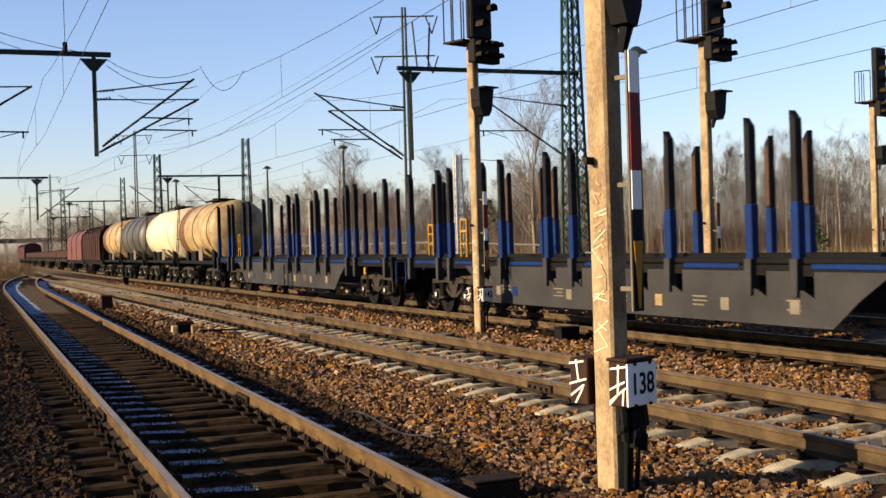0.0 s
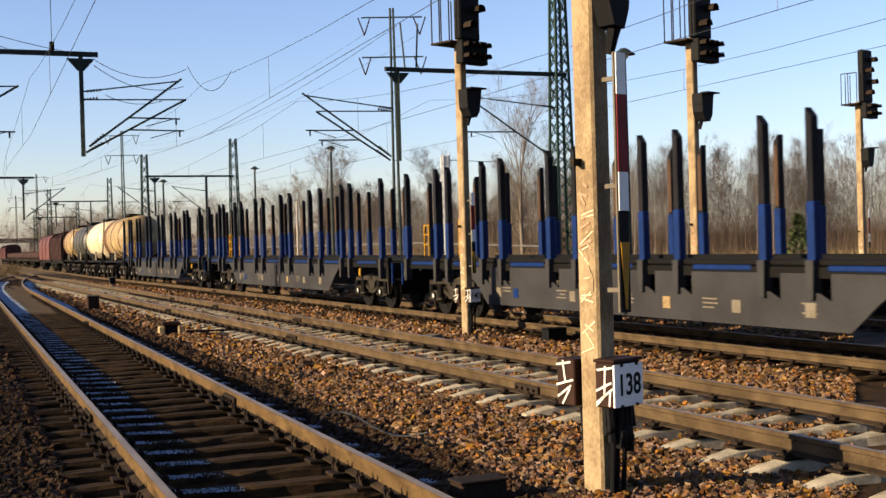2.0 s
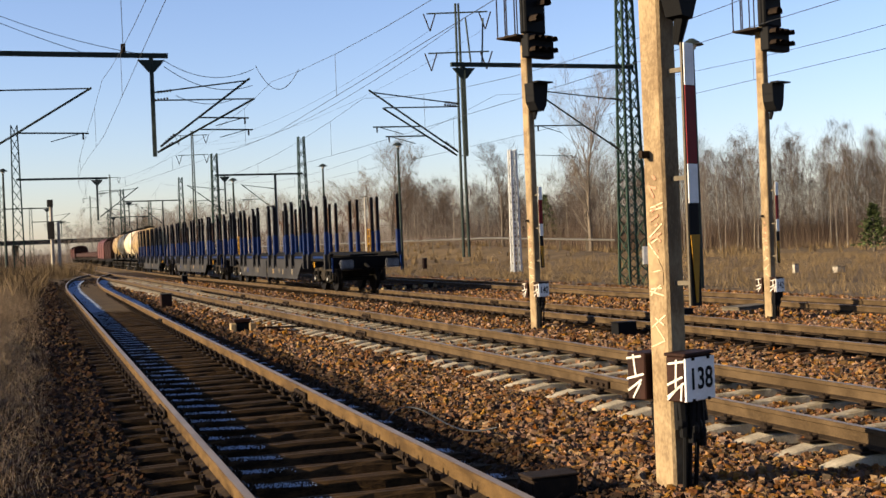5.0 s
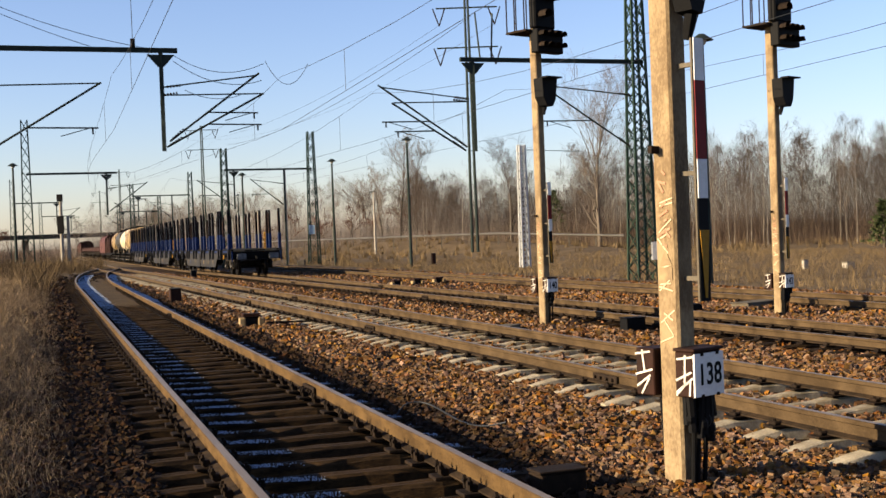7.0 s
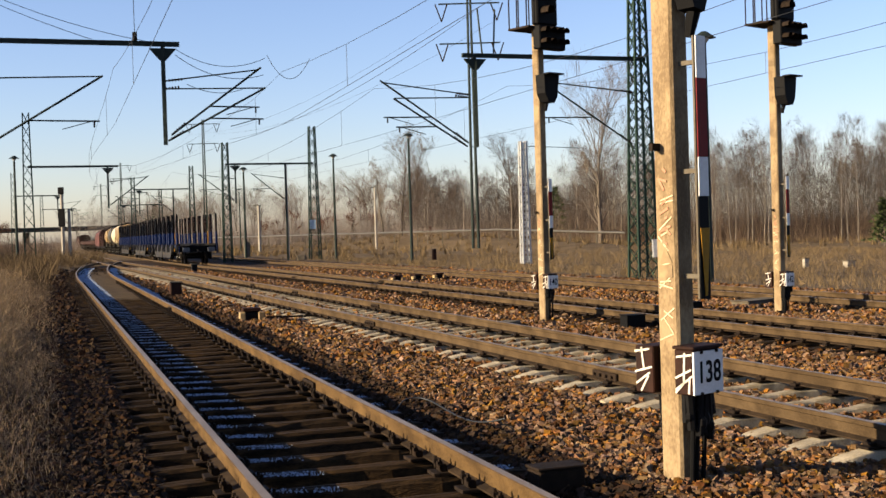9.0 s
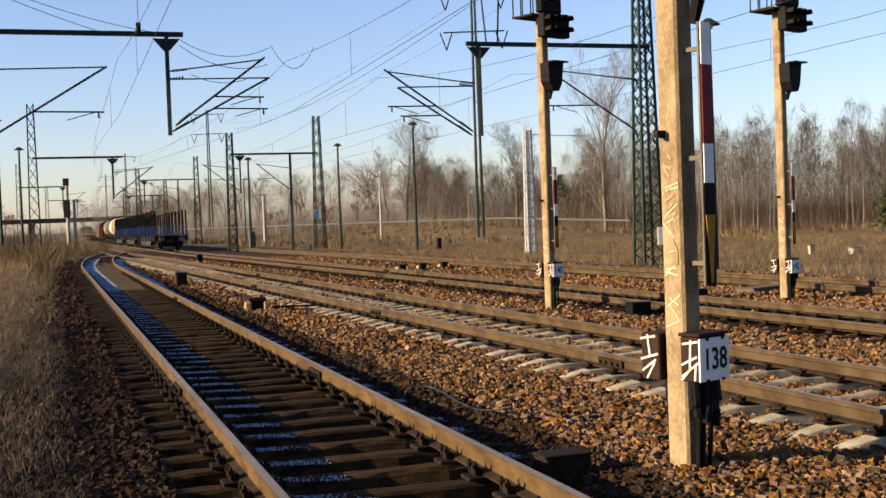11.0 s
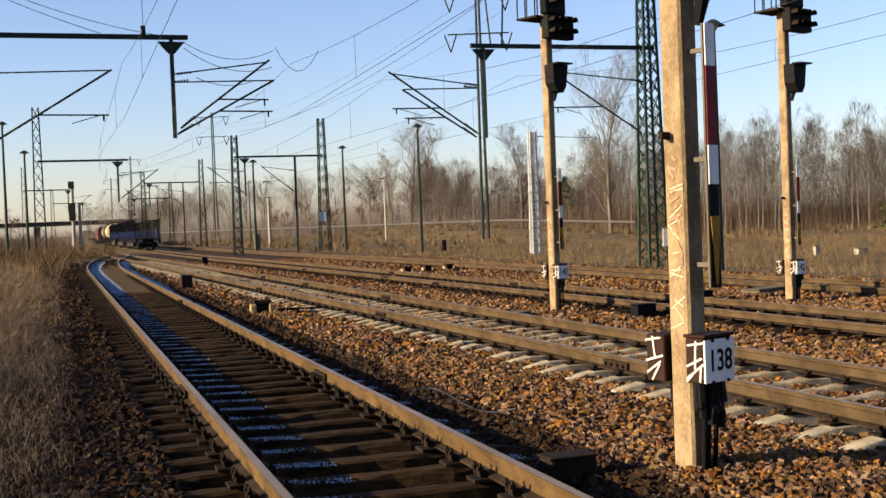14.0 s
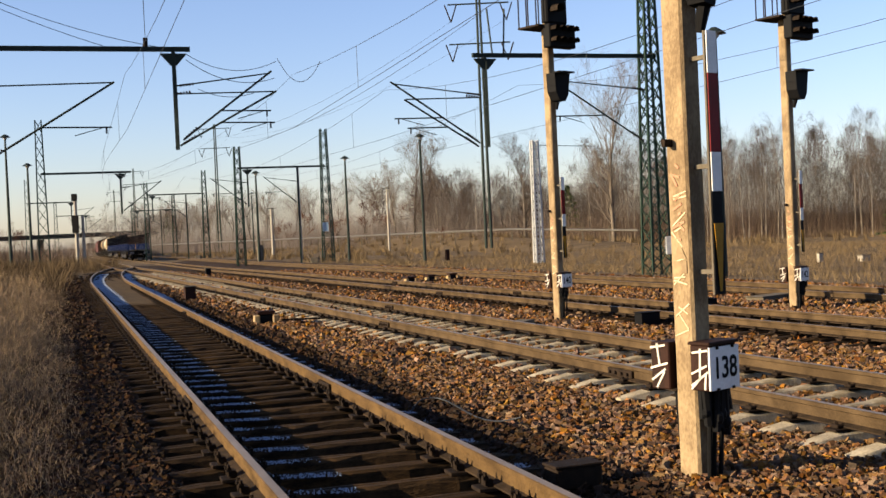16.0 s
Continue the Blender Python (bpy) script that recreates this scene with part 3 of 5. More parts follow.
def cantilever(parent, root, out, z_hi, z_lo, reach, along=0.0, rise=0.45):
    """One bracket arm from the foot point root, in the direction out."""
    o = Vector(root) + ALONG * along
    ar = part("cantilever", tube(B(), o + out * 0.15 + Vector((0, 0, z_lo)), o + out * (reach * 0.95) + Vector((0, 0, z_hi + rise)), 0.036, n=8), GALV, parent)
    part("top_tube", tube(B(), o + Vector((0, 0, z_hi)), o + out * (reach * 0.93) + Vector((0, 0, z_hi + rise * 0.85)), 0.024, n=6), GALV, ar)
    part("insulator", insulator(B(), o + out * 0.1 + Vector((0, 0, z_hi + 0.01)), o + out * 0.6 + Vector((0, 0, z_hi + 0.07))), DARKIRON, ar)
    d = (out * (reach * 0.80) + Vector((0, 0, z_hi + rise - z_lo))).normalized()
    p = o + out * 0.15 + Vector((0, 0, z_lo))
    part("insulator", insulator(B(), p + d * 0.12, p + d * 0.65), DARKIRON, ar)
    k = 0.42
    s = p.lerp(o + out * (reach * 0.95) + Vector((0, 0, z_hi + rise)), k)
    part("registration_arm", tube(B(), s, s + out * (reach * 0.50) + Vector((0, 0, -0.02)), 0.026, n=6), GALV, ar)
    e = s + out * (reach * 0.46)
    part("steady_arm", tube(B(), e, e - out * 1.0 + Vector((0, 0, -0.28)), 0.014, n=6), GALV, ar)
    part("dropper", tube(B(), e, e + Vector((0, 0, -0.22)), 0.03, n=6), DARKIRON, ar)
    return ar


def boom(parent, p, q, z, w=0.14):
    b = part("boom", bar(B(), (p.x, p.y, z), (q.x, q.y, z), w, w), GALV, parent)
    part("boom_flange", bar(B(), (p.x, p.y, z + w / 2 + 0.004), (q.x, q.y, z + w / 2 + 0.004), w * 1.5, 0.012), GALV, b)
    return b


def drop_post(parent, p, z0, z1):
    d = part("drop_post", bar(B(), (p.x, p.y, z0), (p.x, p.y, z1), 0.12, 0.12), GALV, parent)
    bm = B()
    prism(bm, [(-0.45, 0), (0.45, 0), (0.1, -0.4), (-0.1, -0.4)], -0.05, 0.05)
    g = part("gusset", bm, GALV, d)
    g.matrix_basis = pose(p.x, p.y, z0 - 0.07, 0, 0, 19.3)
    return d


def near_left_mast():
    s = thing("catenary_mast", "steel mast with a long boom and bracket arms over two tracks", "catenary mast", "overhead line masts")
    drop = Vector((-8.75, 41.0, 0))
    root = drop - ACROSS * 7.4
    part("mast", lattice(10.5, 0.7, 0.4, 14, GALV), GALV, s).matrix_basis = pose(root.x, root.y, 0.1, 0, 0, 19.3)
    boom(s, root, drop + ACROSS * 0.55, 8.22)
    part("bird_guard", tube(B(), drop - ACROSS * 0.9 + Vector((0, 0, 8.3)), drop - ACROSS * 0.9 + Vector((0, 0, 8.6)), 0.08, n=8), DARKIRON, s)
    drop_post(s, drop, 8.15, 4.85)
    cantilever(s, drop, ACROSS, 6.95, 5.15, 3.4, -0.35, 0.5)
    cantilever(s, drop, ACROSS, 6.78, 5.02, 3.72, 0.45, 0.08)
    r = drop - ACROSS * 6.2
    cantilever(s, r, ACROSS, 6.92, 4.55, 4.4, -0.6, 0.14)


def tower_mast():
    s = thing("catenary_mast", "green painted lattice mast with boom and bracket arms", "catenary mast", "overhead line masts")
    root = Vector((8.35, 47.6, 0))
    part("mast", lattice(12.5, 0.84, 0.42, 18, GREENSTEEL), GREENSTEEL, s).matrix_basis = pose(root.x, root.y, -0.6, 0, 0, 19.3)
    drop = root - ACROSS * 6.85
    boom(s, root + ACROSS * 0.3, drop - ACROSS * 0.5, 8.15)
    drop_post(s, drop, 8.1, 4.75)
    cantilever(s, drop, -ACROSS, 6.75, 4.95, 3.75, 0.5, 0.5)
    cantilever(s, drop - ACROSS * 0.4, -ACROSS, 6.55, 4.75, 3.1, -0.4, -0.06)
    cantilever(s, root - ACROSS * 0.2, -ACROSS, 6.85, 4.85, 4.2, 0.0)
    for k, x in enumerate((0.3, 0.75)):
        p = drop - ACROSS * (-x) + Vector((0, 0, 8.2))
        part("horn", tube(B(), p, p - ACROSS * (0.15 if k == 0 else -0.1) + Vector((0, 0, 1.7)), 0.035, n=6), GALV, s)
    part("switch_box", box(B(), (root.x + 0.45, root.y - 0.35, 0.75), (0.3, 0.25, 0.7), bevel=0.02), PALESTEEL, s)


def far_mast(x, y, h, z0, reach, bz, sign, w=0.6, second=False, arms=1):
    s = thing("catenary_mast", "distant lattice mast with a boom over the tracks", "catenary mast", "overhead line masts")
    root = Vector((x, y, 0))
    part("mast", lattice(h, w, w * 0.55, 12, GREENSTEEL), GREENSTEEL, s).matrix_basis = pose(x, y, z0, 0, 0, 19.3)
    out = ACROSS * sign
    end = root + out * reach
    boom(s, root, end, bz)
    d = root + out * (reach - 0.8)
    drop_post(s, d, bz - 0.05, bz - 3.2)
    cantilever(s, d, out, bz - 1.2, bz - 2.95, 3.2)
    if second:
        d2 = root + out * (reach * 0.32)
        part("drop_post", bar(B(), (d2.x, d2.y, bz), (d2.x, d2.y, z0), 0.14, 0.14), GALV, s)
        cantilever(s, d2, out, bz - 1.2, bz - 2.95, 3.0)
        part("mast", lattice(h * 0.88, w * 0.8, w * 0.5, 12, GREENSTEEL), GREENSTEEL, s).matrix_basis = pose(end.x, end.y, z0, 0, 0, 19.3)
    if second and y < 110:
        part("plate", box(B(), (x - 0.1, y - 0.5, z0 + 2.9), (0.5, 0.06, 0.75)), BLUEPLATE, s)
    part("footing", box(B(), (x - 1.1, y - 0.4, z0 + 0.15), (0.7, 0.7, 0.5), bevel=0.06), CONCRETE, s)
    return s


near_left_mast()
tower_mast()
far_mast(-9.6, 102.0, 11.1, -0.4, 7.3, 7.6, -1, 0.85, True)
far_mast(-29.9, 91.4, 11.4, 0.0, 6.6, 7.35, 1, 0.8)
far_mast(-31.0, 160.0, 11.5, -0.4, 7.5, 8.1, -1, 0.8, True)
far_mast(-56.0, 165.0, 11.5, -0.3, 6.5, 8.0, 1, 0.8)
far_mast(-50.5, 230.0, 11.5, -0.5, 7.5, 8.1, -1, 0.8, True)
far_mast(-76.0, 240.0, 11.5, -0.5, 6.5, 8.1, 1, 0.8)


def power_pole(x, y, h, z0):
    s = thing("power_line_pole", "tall slender twin-leg steel power line pole", "power pole", "power line poles")
    for k in (-1, 1):
        part("leg", tube(B(), (x + k * 0.3, y, z0), (x + k * 0.16, y, z0 + h), 0.17, 0.12, n=8), GALV, s)
    for z in (h - 1.0, h - 5.3):
        a = part("crossarm", bar(B(), (x - 3.3, y, z0 + z), (x + 3.3, y, z0 + z), 0.14, 0.14), GALV, s)
        for k in (-1, 1):
            for kk in (-0.5, 0.5):
                part("insulator", tube(B(), (x + k * 3.0 + kk * 1.3, y, z0 + z), (x + k * 3.0, y, z0 + z - 1.9), 0.07, n=6), DARKIRON, a)
    for i in range(1, 7):
        part("tie", bar(B(), (x - 0.3, y, z0 + h * i / 7.5), (x + 0.3, y, z0 + h * i / 7.5), 0.08, 0.08), GALV, s)
    return s


power_pole(5.0, 132.0, 27.5, -0.4)
power_pole(-49.0, 268.0, 27.5, 0.0)
power_pole(-103.0, 410.0, 27.5, 0.0)
power_pole(-150.0, 560.0, 27.5, 0.0)


# ---- lamps and plain posts ----
def lamp_post(x, y, h, z0):
    s = thing("lamp_post", "slim dark steel yard lamp post with mushroom lamp", "lamp post", "yard lamp posts", m=pose(x, y, z0))
    part("pole", tube(B(), (0, 0, -0.2), (0, 0, h - 0.3), 0.13, 0.075, n=10), GALV, s)
    cap = part("lamp_shade", tube(B(), (0, 0, h - 0.22), (0, 0, h), 0.42, 0.10, n=14), GALV, s)
    part("lamp_globe", ball(B(), (0, 0, h - 0.24), 0.17, u=10, v=6), PALESTEEL, cap)
    return s


lamp_post(-1.35, 90.0, 9.4, -0.45)
lamp_post(-8.1, 105.0, 9.0, -0.45)
lamp_post(9.55, 41.5, 8.9, -0.7)
lamp_post(-33.0, 93.0, 10.5, 0.1)
lamp_post(-33.6, 99.5, 8.7, 0.1)
lamp_post(-16.3, 108.0, 8.2, -0.4)
lamp_post(-31.0, 200.0, 10.0, -0.5)


def plain_post(x, y, h, z0, r=0.16):
    s = thing("concrete_post", "pale concrete post beside the tracks", "post", "concrete posts", m=pose(x, y, z0))
    part("shaft", tube(B(), (0, 0, -0.2), (0, 0, h), r * 0.95, r * 0.75, n=8), PALECONC, s)
    part("cap", box(B(), (-0.1, 0, h), (0.9, 0.12, 0.08)), GALV, s)


plain_post(-6.8, 155.0, 7.7, -0.3)
plain_post(-23.0, 165.0, 6.1, -0.3, 0.22)
plain_post(-14.4, 124.0, 9.3, -0.4, 0.13)


def far_signal(x, y, h, z0):
    s = thing("far_signal", "distant signal on a pale post", "railway signal", m=pose(x, y, z0))
    part("post", tube(B(), (0, 0, -0.2), (0, 0, h), 0.24, 0.2, n=8), PALECONC, s)
    part("post", tube(B(), (0.75, 0.3, -0.2), (0.75, 0.3, h * 0.75), 0.22, 0.18, n=8), PALECONC, s)
    part("lamp_head", box(B(), (0, -0.3, h * 0.62), (0.8, 0.3, 2.2), bevel=0.05), BLACK, s)
    part("lamp_head", box(B(), (0, -0.3, h + 0.3), (0.7, 0.3, 0.9), bevel=0.05), BLACK, s)


far_signal(-45.6, 152.0, 8.0, -0.3)
white_mast = thing("lattice_mast", "bright galvanised lattice mast in the dry field", "lattice mast", m=pose(5.7, 72.5, -0.45, 0, 0, 19.3))
part("mast", lattice(7.3, 0.46, 0.34, 14, PALESTEEL), PALESTEEL, white_mast)
part("corner_plate", box(B(), (-0.2, -0.2, 3.6), (0.13, 0.04, 7.2), pose(0, 0, 0, 0, 0.75, 0)), PALESTEEL, white_mast)
part("arm", bar(B(), (0.2, 0, 7.0), (4.2, 0.5, 6.9), 0.034, 0.034), GALV, white_mast)


# ---- wires ----
def wire(name, pts, r, label, category="wire"):
    cu = bpy.data.curves.new(name, 'CURVE')
    cu.dimensions, cu.bevel_depth, cu.bevel_resolution = '3D', r, 1
    sp = cu.splines.new('POLY')
    sp.points.add(len(pts) - 1)
    for i, p in enumerate(pts):
        sp.points[i].co = (*p, 1)
    cu.materials.append(WIREMAT)
    tmp = bpy.data.objects.new("wire_source", cu)
    scene.collection.objects.link(tmp)
    me = bpy.data.meshes.new_from_object(tmp.evaluated_get(bpy.context.evaluated_depsgraph_get()))
    bpy.data.objects.remove(tmp)
    return me


def slack_wire(p, q, sag, r=0.011):
    """A slack jumper or earthing wire that hangs between two fittings of the near mast."""
    p, q = Vector(p), Vector(q)
    pts = [p.lerp(q, k / 16) - Vector((0, 0, 4 * sag * (k / 16) * (1 - k / 16))) for k in range(17)]
    tagged(new("jumper_wire", wire("jumper_wire", pts, r, "")), "thin slack jumper wire hanging from the mast", "wire", "jumper wires")


slack_wire((-15.7, 38.6, 10.6), (-9.2, 40.85, 8.3), 0.3)
slack_wire((-15.7, 38.6, 10.4), (-10.9, 40.25, 8.33), 0.12)
slack_wire((-8.33, 41.1, 8.05), (-5.4, 41.6, 7.75), 0.42)
slack_wire((-5.35, 41.6, 7.85), (-3.9, 41.7, 7.7), 0.75)
slack_wire((-8.0, 41.1, 6.88), (-6.2, 41.5, 6.7), 0.2)


def overhead_line(fx, supports, drop, off):
    s = thing("overhead_line", "thin contact wire hung from a catenary wire", "overhead wire", "overhead lines")
    cat, con = [], []
    for i in range(len(supports) - 1):
        a, b = supports[i], supports[i + 1]
        oa, ob_ = (off if i % 2 else -off), (-off if i % 2 else off)
        for k in range(12):
            t = k / 12
            y = a + (b - a) * t
            o = oa + (ob_ - oa) * t
            sag = 1.3 * (1 - (2 * t - 1) ** 2)
            z = drop + float(dip(y))
            cat.append((fx(y) + o, y, z + 7.15 - sag))
            con.append((fx(y) + o, y, z + 5.35))
            if k % 3 == 1 and y < 130:
                part("dropper", tube(B(), con[-1], cat[-1], 0.006, n=4, caps=False), WIREMAT, s)
    part("catenary_wire", wire("catenary_wire", cat, 0.0065, ""), None, s)
    part("contact_wire", wire("contact_wire", con, 0.0065, ""), None, s)


overhead_line(x1, [-20, 40, 91, 150], 0.18, 0.35)
overhead_line(lambda y: x2(y) + (1.1 + 0.055 * (y - 25.0) if y < 44 else max(0.0, 2.14 - 0.06 * (y - 44.0))), [-20, 42, 93, 163, 235, 300], 0.18, 0.35)
overhead_line(x3, [6, 46, 98, 160, 230, 300], -0.03, 0.35)
overhead_line(x4, [8, 48, 101, 162, 232, 300], 0.15, 0.35)


def feeder(p, q, sag, r=0.01):
    p, q = Vector(p), Vector(q)
    pts = []
    for k in range(25):
        t = k / 24
        v = p.lerp(q, t)
        pts.append((v.x, v.y, v.z - sag * (1 - (2 * t - 1) ** 2)))
    s = tagged(new("feeder_wire", wire("feeder_wire", pts, r, "")), "thin dark feeder wire high above the tracks", "wire", "feeder wires")
    return s


feeder((1.9, 45.4, 9.8), (-16.0, 99, 9.6), 0.9)
feeder((26, 2, 11.0), (8.35, 47.6, 11.6), 0.6)
feeder((-5.5, 2, 9.4), (-15.7, 38.4, 10.3), 0.6)
feeder((-9.6, 40.7, 8.6), (-4.8, 20.3, 9.2), 0.2)
for sx in (-3.0, 3.0):
    for z in (24.3,):
        feeder((5.0 + sx, 132, z), (-49.0 + sx, 268, z), 3.0, 0.014)
        feeder((-49.0 + sx, 268, z), (-103.0 + sx, 410, z), 3.0, 0.014)
feeder((-8.4, 41.3, 7.9), (-5.6, 42.5, 7.3), 0.4, 0.012)


# ---- freight train ----
RAILTOP = -0.12
WHEEL_R = 0.46


def wheelset(x, bogie):
    """Two flanged wheels on their axle, turning about the axle's middle."""
    bm = B()
    for s in (-1, 1):
        tube(bm, (0, s * 0.69, 0), (0, s * 0.82, 0), WHEEL_R, n=20)
        tube(bm, (0, s * 0.66, 0), (0, s * 0.69, 0), WHEEL_R + 0.028, n=20)
        tube(bm, (0, s * 0.82, 0), (0, s * 0.86, 0), 0.2, n=12)
        for k in range(4):
            box(bm, (0.29 * math.cos(k * math.pi / 2), s * 0.825, 0.29 * math.sin(k * math.pi / 2)), (0.06, 0.03, 0.06))
    tube(bm, (0, -0.69, 0), (0, 0.69, 0), 0.085, n=10)
    w = part("wheelset", bm, WHEELMAT, bogie, "dark steel wheels on their axle")
    w.matrix_basis = pose(x, 0, WHEEL_R)
    return w


def coil_mesh():
    """A stout coil spring, as one turned body with a groove between its turns."""
    n, v, f = 10, [], []
    prof = [(0.05, 0.0)]
    for k in range(6):
        z = 0.01 + 0.055 * k
        prof += [(0.086, z), (0.086, z + 0.03), (0.058, z + 0.036), (0.058, z + 0.05)]
    for r, z in prof:
        v += [(r * math.cos(2 * math.pi * i / n), r * math.sin(2 * math.pi * i / n), z) for i in range(n)]
    for j in range(len(prof) - 1):
        for i in range(n):
            f.append((j * n + i, j * n + (i + 1) % n, (j + 1) * n + (i + 1) % n, (j + 1) * n + i))
    return raw_mesh("spring", np.array(v), np.array(f), CHASSIS)


COIL_ME = coil_mesh()


def bogie(parent, x, base=1.8):
    bm = B()
    for s in (-1, 1):
        y = s * 1.0
        bar(bm, (x - base / 2 - 0.42, y, 0.80), (x - 0.45, y, 0.84), 0.09, 0.11)
        bar(bm, (x - 0.45, y, 0.84), (x + 0.45, y, 0.84), 0.09, 0.13)
        bar(bm, (x + 0.45, y, 0.84), (x + base / 2 + 0.42, y, 0.80), 0.09, 0.11)
        prism(bm, [(x - 0.30, 0.78), (x + 0.30, 0.78), (x + 0.10, 0.42), (x - 0.10, 0.42)], y - 0.04, y + 0.04)
        for k in (-1, 1):
            a = x + k * base / 2
            box(bm, (a, s * 1.02, 0.47), (0.27, 0.18, 0.28), bevel=0.03)
            tube(bm, (a, s * 1.03, 0.47), (a, s * 1.15, 0.47), 0.115, n=10)
            box(bm, (a, s * 1.02, 0.40), (0.78, 0.15, 0.06), bevel=0.015)
            bar(bm, (a - k * 0.42, y, 0.62), (x + k * 0.10, y, 0.44), 0.06, 0.09)
            bar(bm, (a + k * 0.38, y, 0.80), (a + k * 0.40, y, 0.42), 0.07, 0.07)
    box(bm, (x, 0, 0.62), (0.5, 1.9, 0.25))
    b = part("bogie", bm, BOGIE, parent, "dusty two-axle bogie")
    for s in (-1, 1):
        for k in (-1, 1):
            a = x + k * base / 2
            part("axle_label", box(B(), (a - 0.05, s * 1.157, 0.48), (0.08, 0.012, 0.10)), PALESTEEL, b)
            for q in (-0.26, 0.26):
                part("spring", COIL_ME, None, b).matrix_basis = pose(a + q, s * 1.04, 0.43)
    for k in (-1, 1):
        wheelset(x + k * base / 2, b)
    return b


def buffers(parent, x, s, square=False):
    for k in (-1, 1):
        bm = tube(B(), (x - s * 0.62, k * 0.875, 1.03), (x - s * 0.08, k * 0.875, 1.03), 0.11, n=10)
        bf = part("buffer", bm, CHASSIS, parent)
        pl = box(B(), (x - s * 0.04, k * 0.875, 1.03), (0.06, 0.52, 0.34), bevel=0.055) if square else tube(B(), (x - s * 0.08, k * 0.875, 1.03), (x, k * 0.875, 1.03), 0.23, n=16)
        part("buffer_plate", pl, BUFFERGREY if square else CHASSIS, bf)


STAKE = {}


def stake_wagon():
    w = thing("stake_wagon", "empty grey freight wagon with blue and dark steel stakes", "freight wagon", "stake wagons")
    half = 11.3
    bm = B()
    box(bm, (0, 0, 1.12), (2 * half - 1.3, 1.3, 0.34))
    for k in (-1, 1):
        box(bm, (0, k * 1.30, 1.24), (2 * half - 1.3, 0.12, 0.16))
        box(bm, (k * (half - 0.72), 0, 1.08), (0.18, 2.7, 0.42))
    for i in range(15):
        box(bm, (-9.8 + 1.4 * i, 0, 1.18), (0.14, 2.6, 0.16))
    part("underframe", bm, CHASSIS, w)
    bm = B()
    for k in (-1, 1):
        box(bm, (0, k * 1.27, 1.385), (2 * half - 1.4, 0.16, 0.10), bevel=0.02)
    box(bm, (0, 0, 1.35), (2 * half - 1.5, 1.1, 0.06))
    part("deck_rail", bm, CHASSIS, w)
    for i, xx in enumerate((-9.0, -5.97, -2.76, 0.58, 3.87, 6.85, 9.45)):
        for k in (-1, 1):
            part("bolster", box(B(), (xx, k * 1.33, 1.30), (1.5, 0.09, 0.085), bevel=0.015), STAKEBLUE, w)
    # side plates with scalloped top and slanting ends
    stakes = (-10.3, -7.75, -7.0, -4.95, -3.87, -1.65, -0.58, 1.75, 2.8, 4.95, 5.9, 7.8, 8.5, 10.4)
    for k in (-1, 1):
        y0, y1 = k * 1.40 - 0.012, k * 1.40 + 0.012
        bm = prism(B(), [(-6.25, 0.84), (-5.7, 0.42), (5.7, 0.42), (6.25, 0.84)], y0, y1)
        ends = [-6.9] + [q for q in stakes if abs(q) < 6] + [6.9]
        for u, v in zip(ends[:-1], ends[1:]):
            lo = u + 0.10 if abs(u) < 6 else u
            hi = v - 0.38 if abs(v) < 6 else v
            prism(bm, [(lo if abs(u) < 6 else -6.25, 0.84), (hi if abs(v) < 6 else 6.25, 0.84), (hi, 1.23), (lo, 1.23)], y0, y1)
            if abs(v) < 6:
                prism(bm, [(hi, 0.84), (v + 0.10, 0.84), (v + 0.10, 0.97), (v - 0.14, 0.95)], y0, y1)
        part("side_plate", bm, SKIRTGREY, w, "dusty grey fish-belly side plate")
        part("side_rib", box(B(), (0.0, k * 1.425, 0.8), (0.09, 0.03, 0.72)), CHASSIS, w)
        rng = random.Random(5 + k)
        for i in range(5):
            xx = -4.9 + 2.4 * i
            for j in range(rng.randint(1, 3)):
                part("stencil_bar", box(B(), (xx + rng.uniform(-0.05, 0.05), k * 1.417, 0.80 - 0.07 * j), (rng.uniform(0.2, 0.45), 0.006, 0.026)), CONCRETE, w)
        for xx, mt in ((-4.9, CONCRETE), (-3.2, CONCRETE), (-1.3, TANKYELLOW), (1.9, CONCRETE), (4.3, STAKEBLUE), (5.1, CONCRETE)):
            part("plate", box(B(), (xx, k * 1.418, 0.70), (0.22, 0.008, 0.2)), mt, w)
        for xx in (-8.5, 8.5):
            part("yellow_handle", box(B(), (xx, k * 1.38, 1.02), (0.11, 0.06, 0.22), bevel=0.02), YELLOW, w)
        lad = B()
        for q in (-0.17, 0.17):
            bar(lad, (k * 7.38 + q, k * 1.2, 1.4), (k * 7.38 + q, k * 1.2, 2.35), 0.05, 0.05)
        for z in (1.75, 2.05, 2.33):
            bar(lad, (k * 7.38 - 0.17, k * 1.2, z), (k * 7.38 + 0.17, k * 1.2, z), 0.04, 0.04)
        part("yellow_ladder", lad, YELLOW, w)
    if not STAKE:
        low = B()
        prism(low, [(-0.085, 1.42), (-0.065, 0.86), (0.065, 0.86), (0.085, 1.42)], -0.11, 0.06)
        STAKE["low"] = mesh_of("stake_socket", low, SKIRTGREY)
        STAKE["blue"] = mesh_of("blue_sleeve", box(B(), (0, 0, 1.83), (0.16, 0.15, 0.86), bevel=0.012), STAKEBLUE)
        up = B()
        prism(up, [(-0.064, 2.26), (0.064, 2.26), (0.064, 3.46), (-0.064, 3.60)], -0.06, 0.06)
        STAKE["up"] = mesh_of("upper_stake", up, STAKEDARK)
        STAKE["rust"] = mesh_of("worn_face", box(B(), (0, 0, 2.86), (0.105, 0.012, 1.1)), STAKERUST)
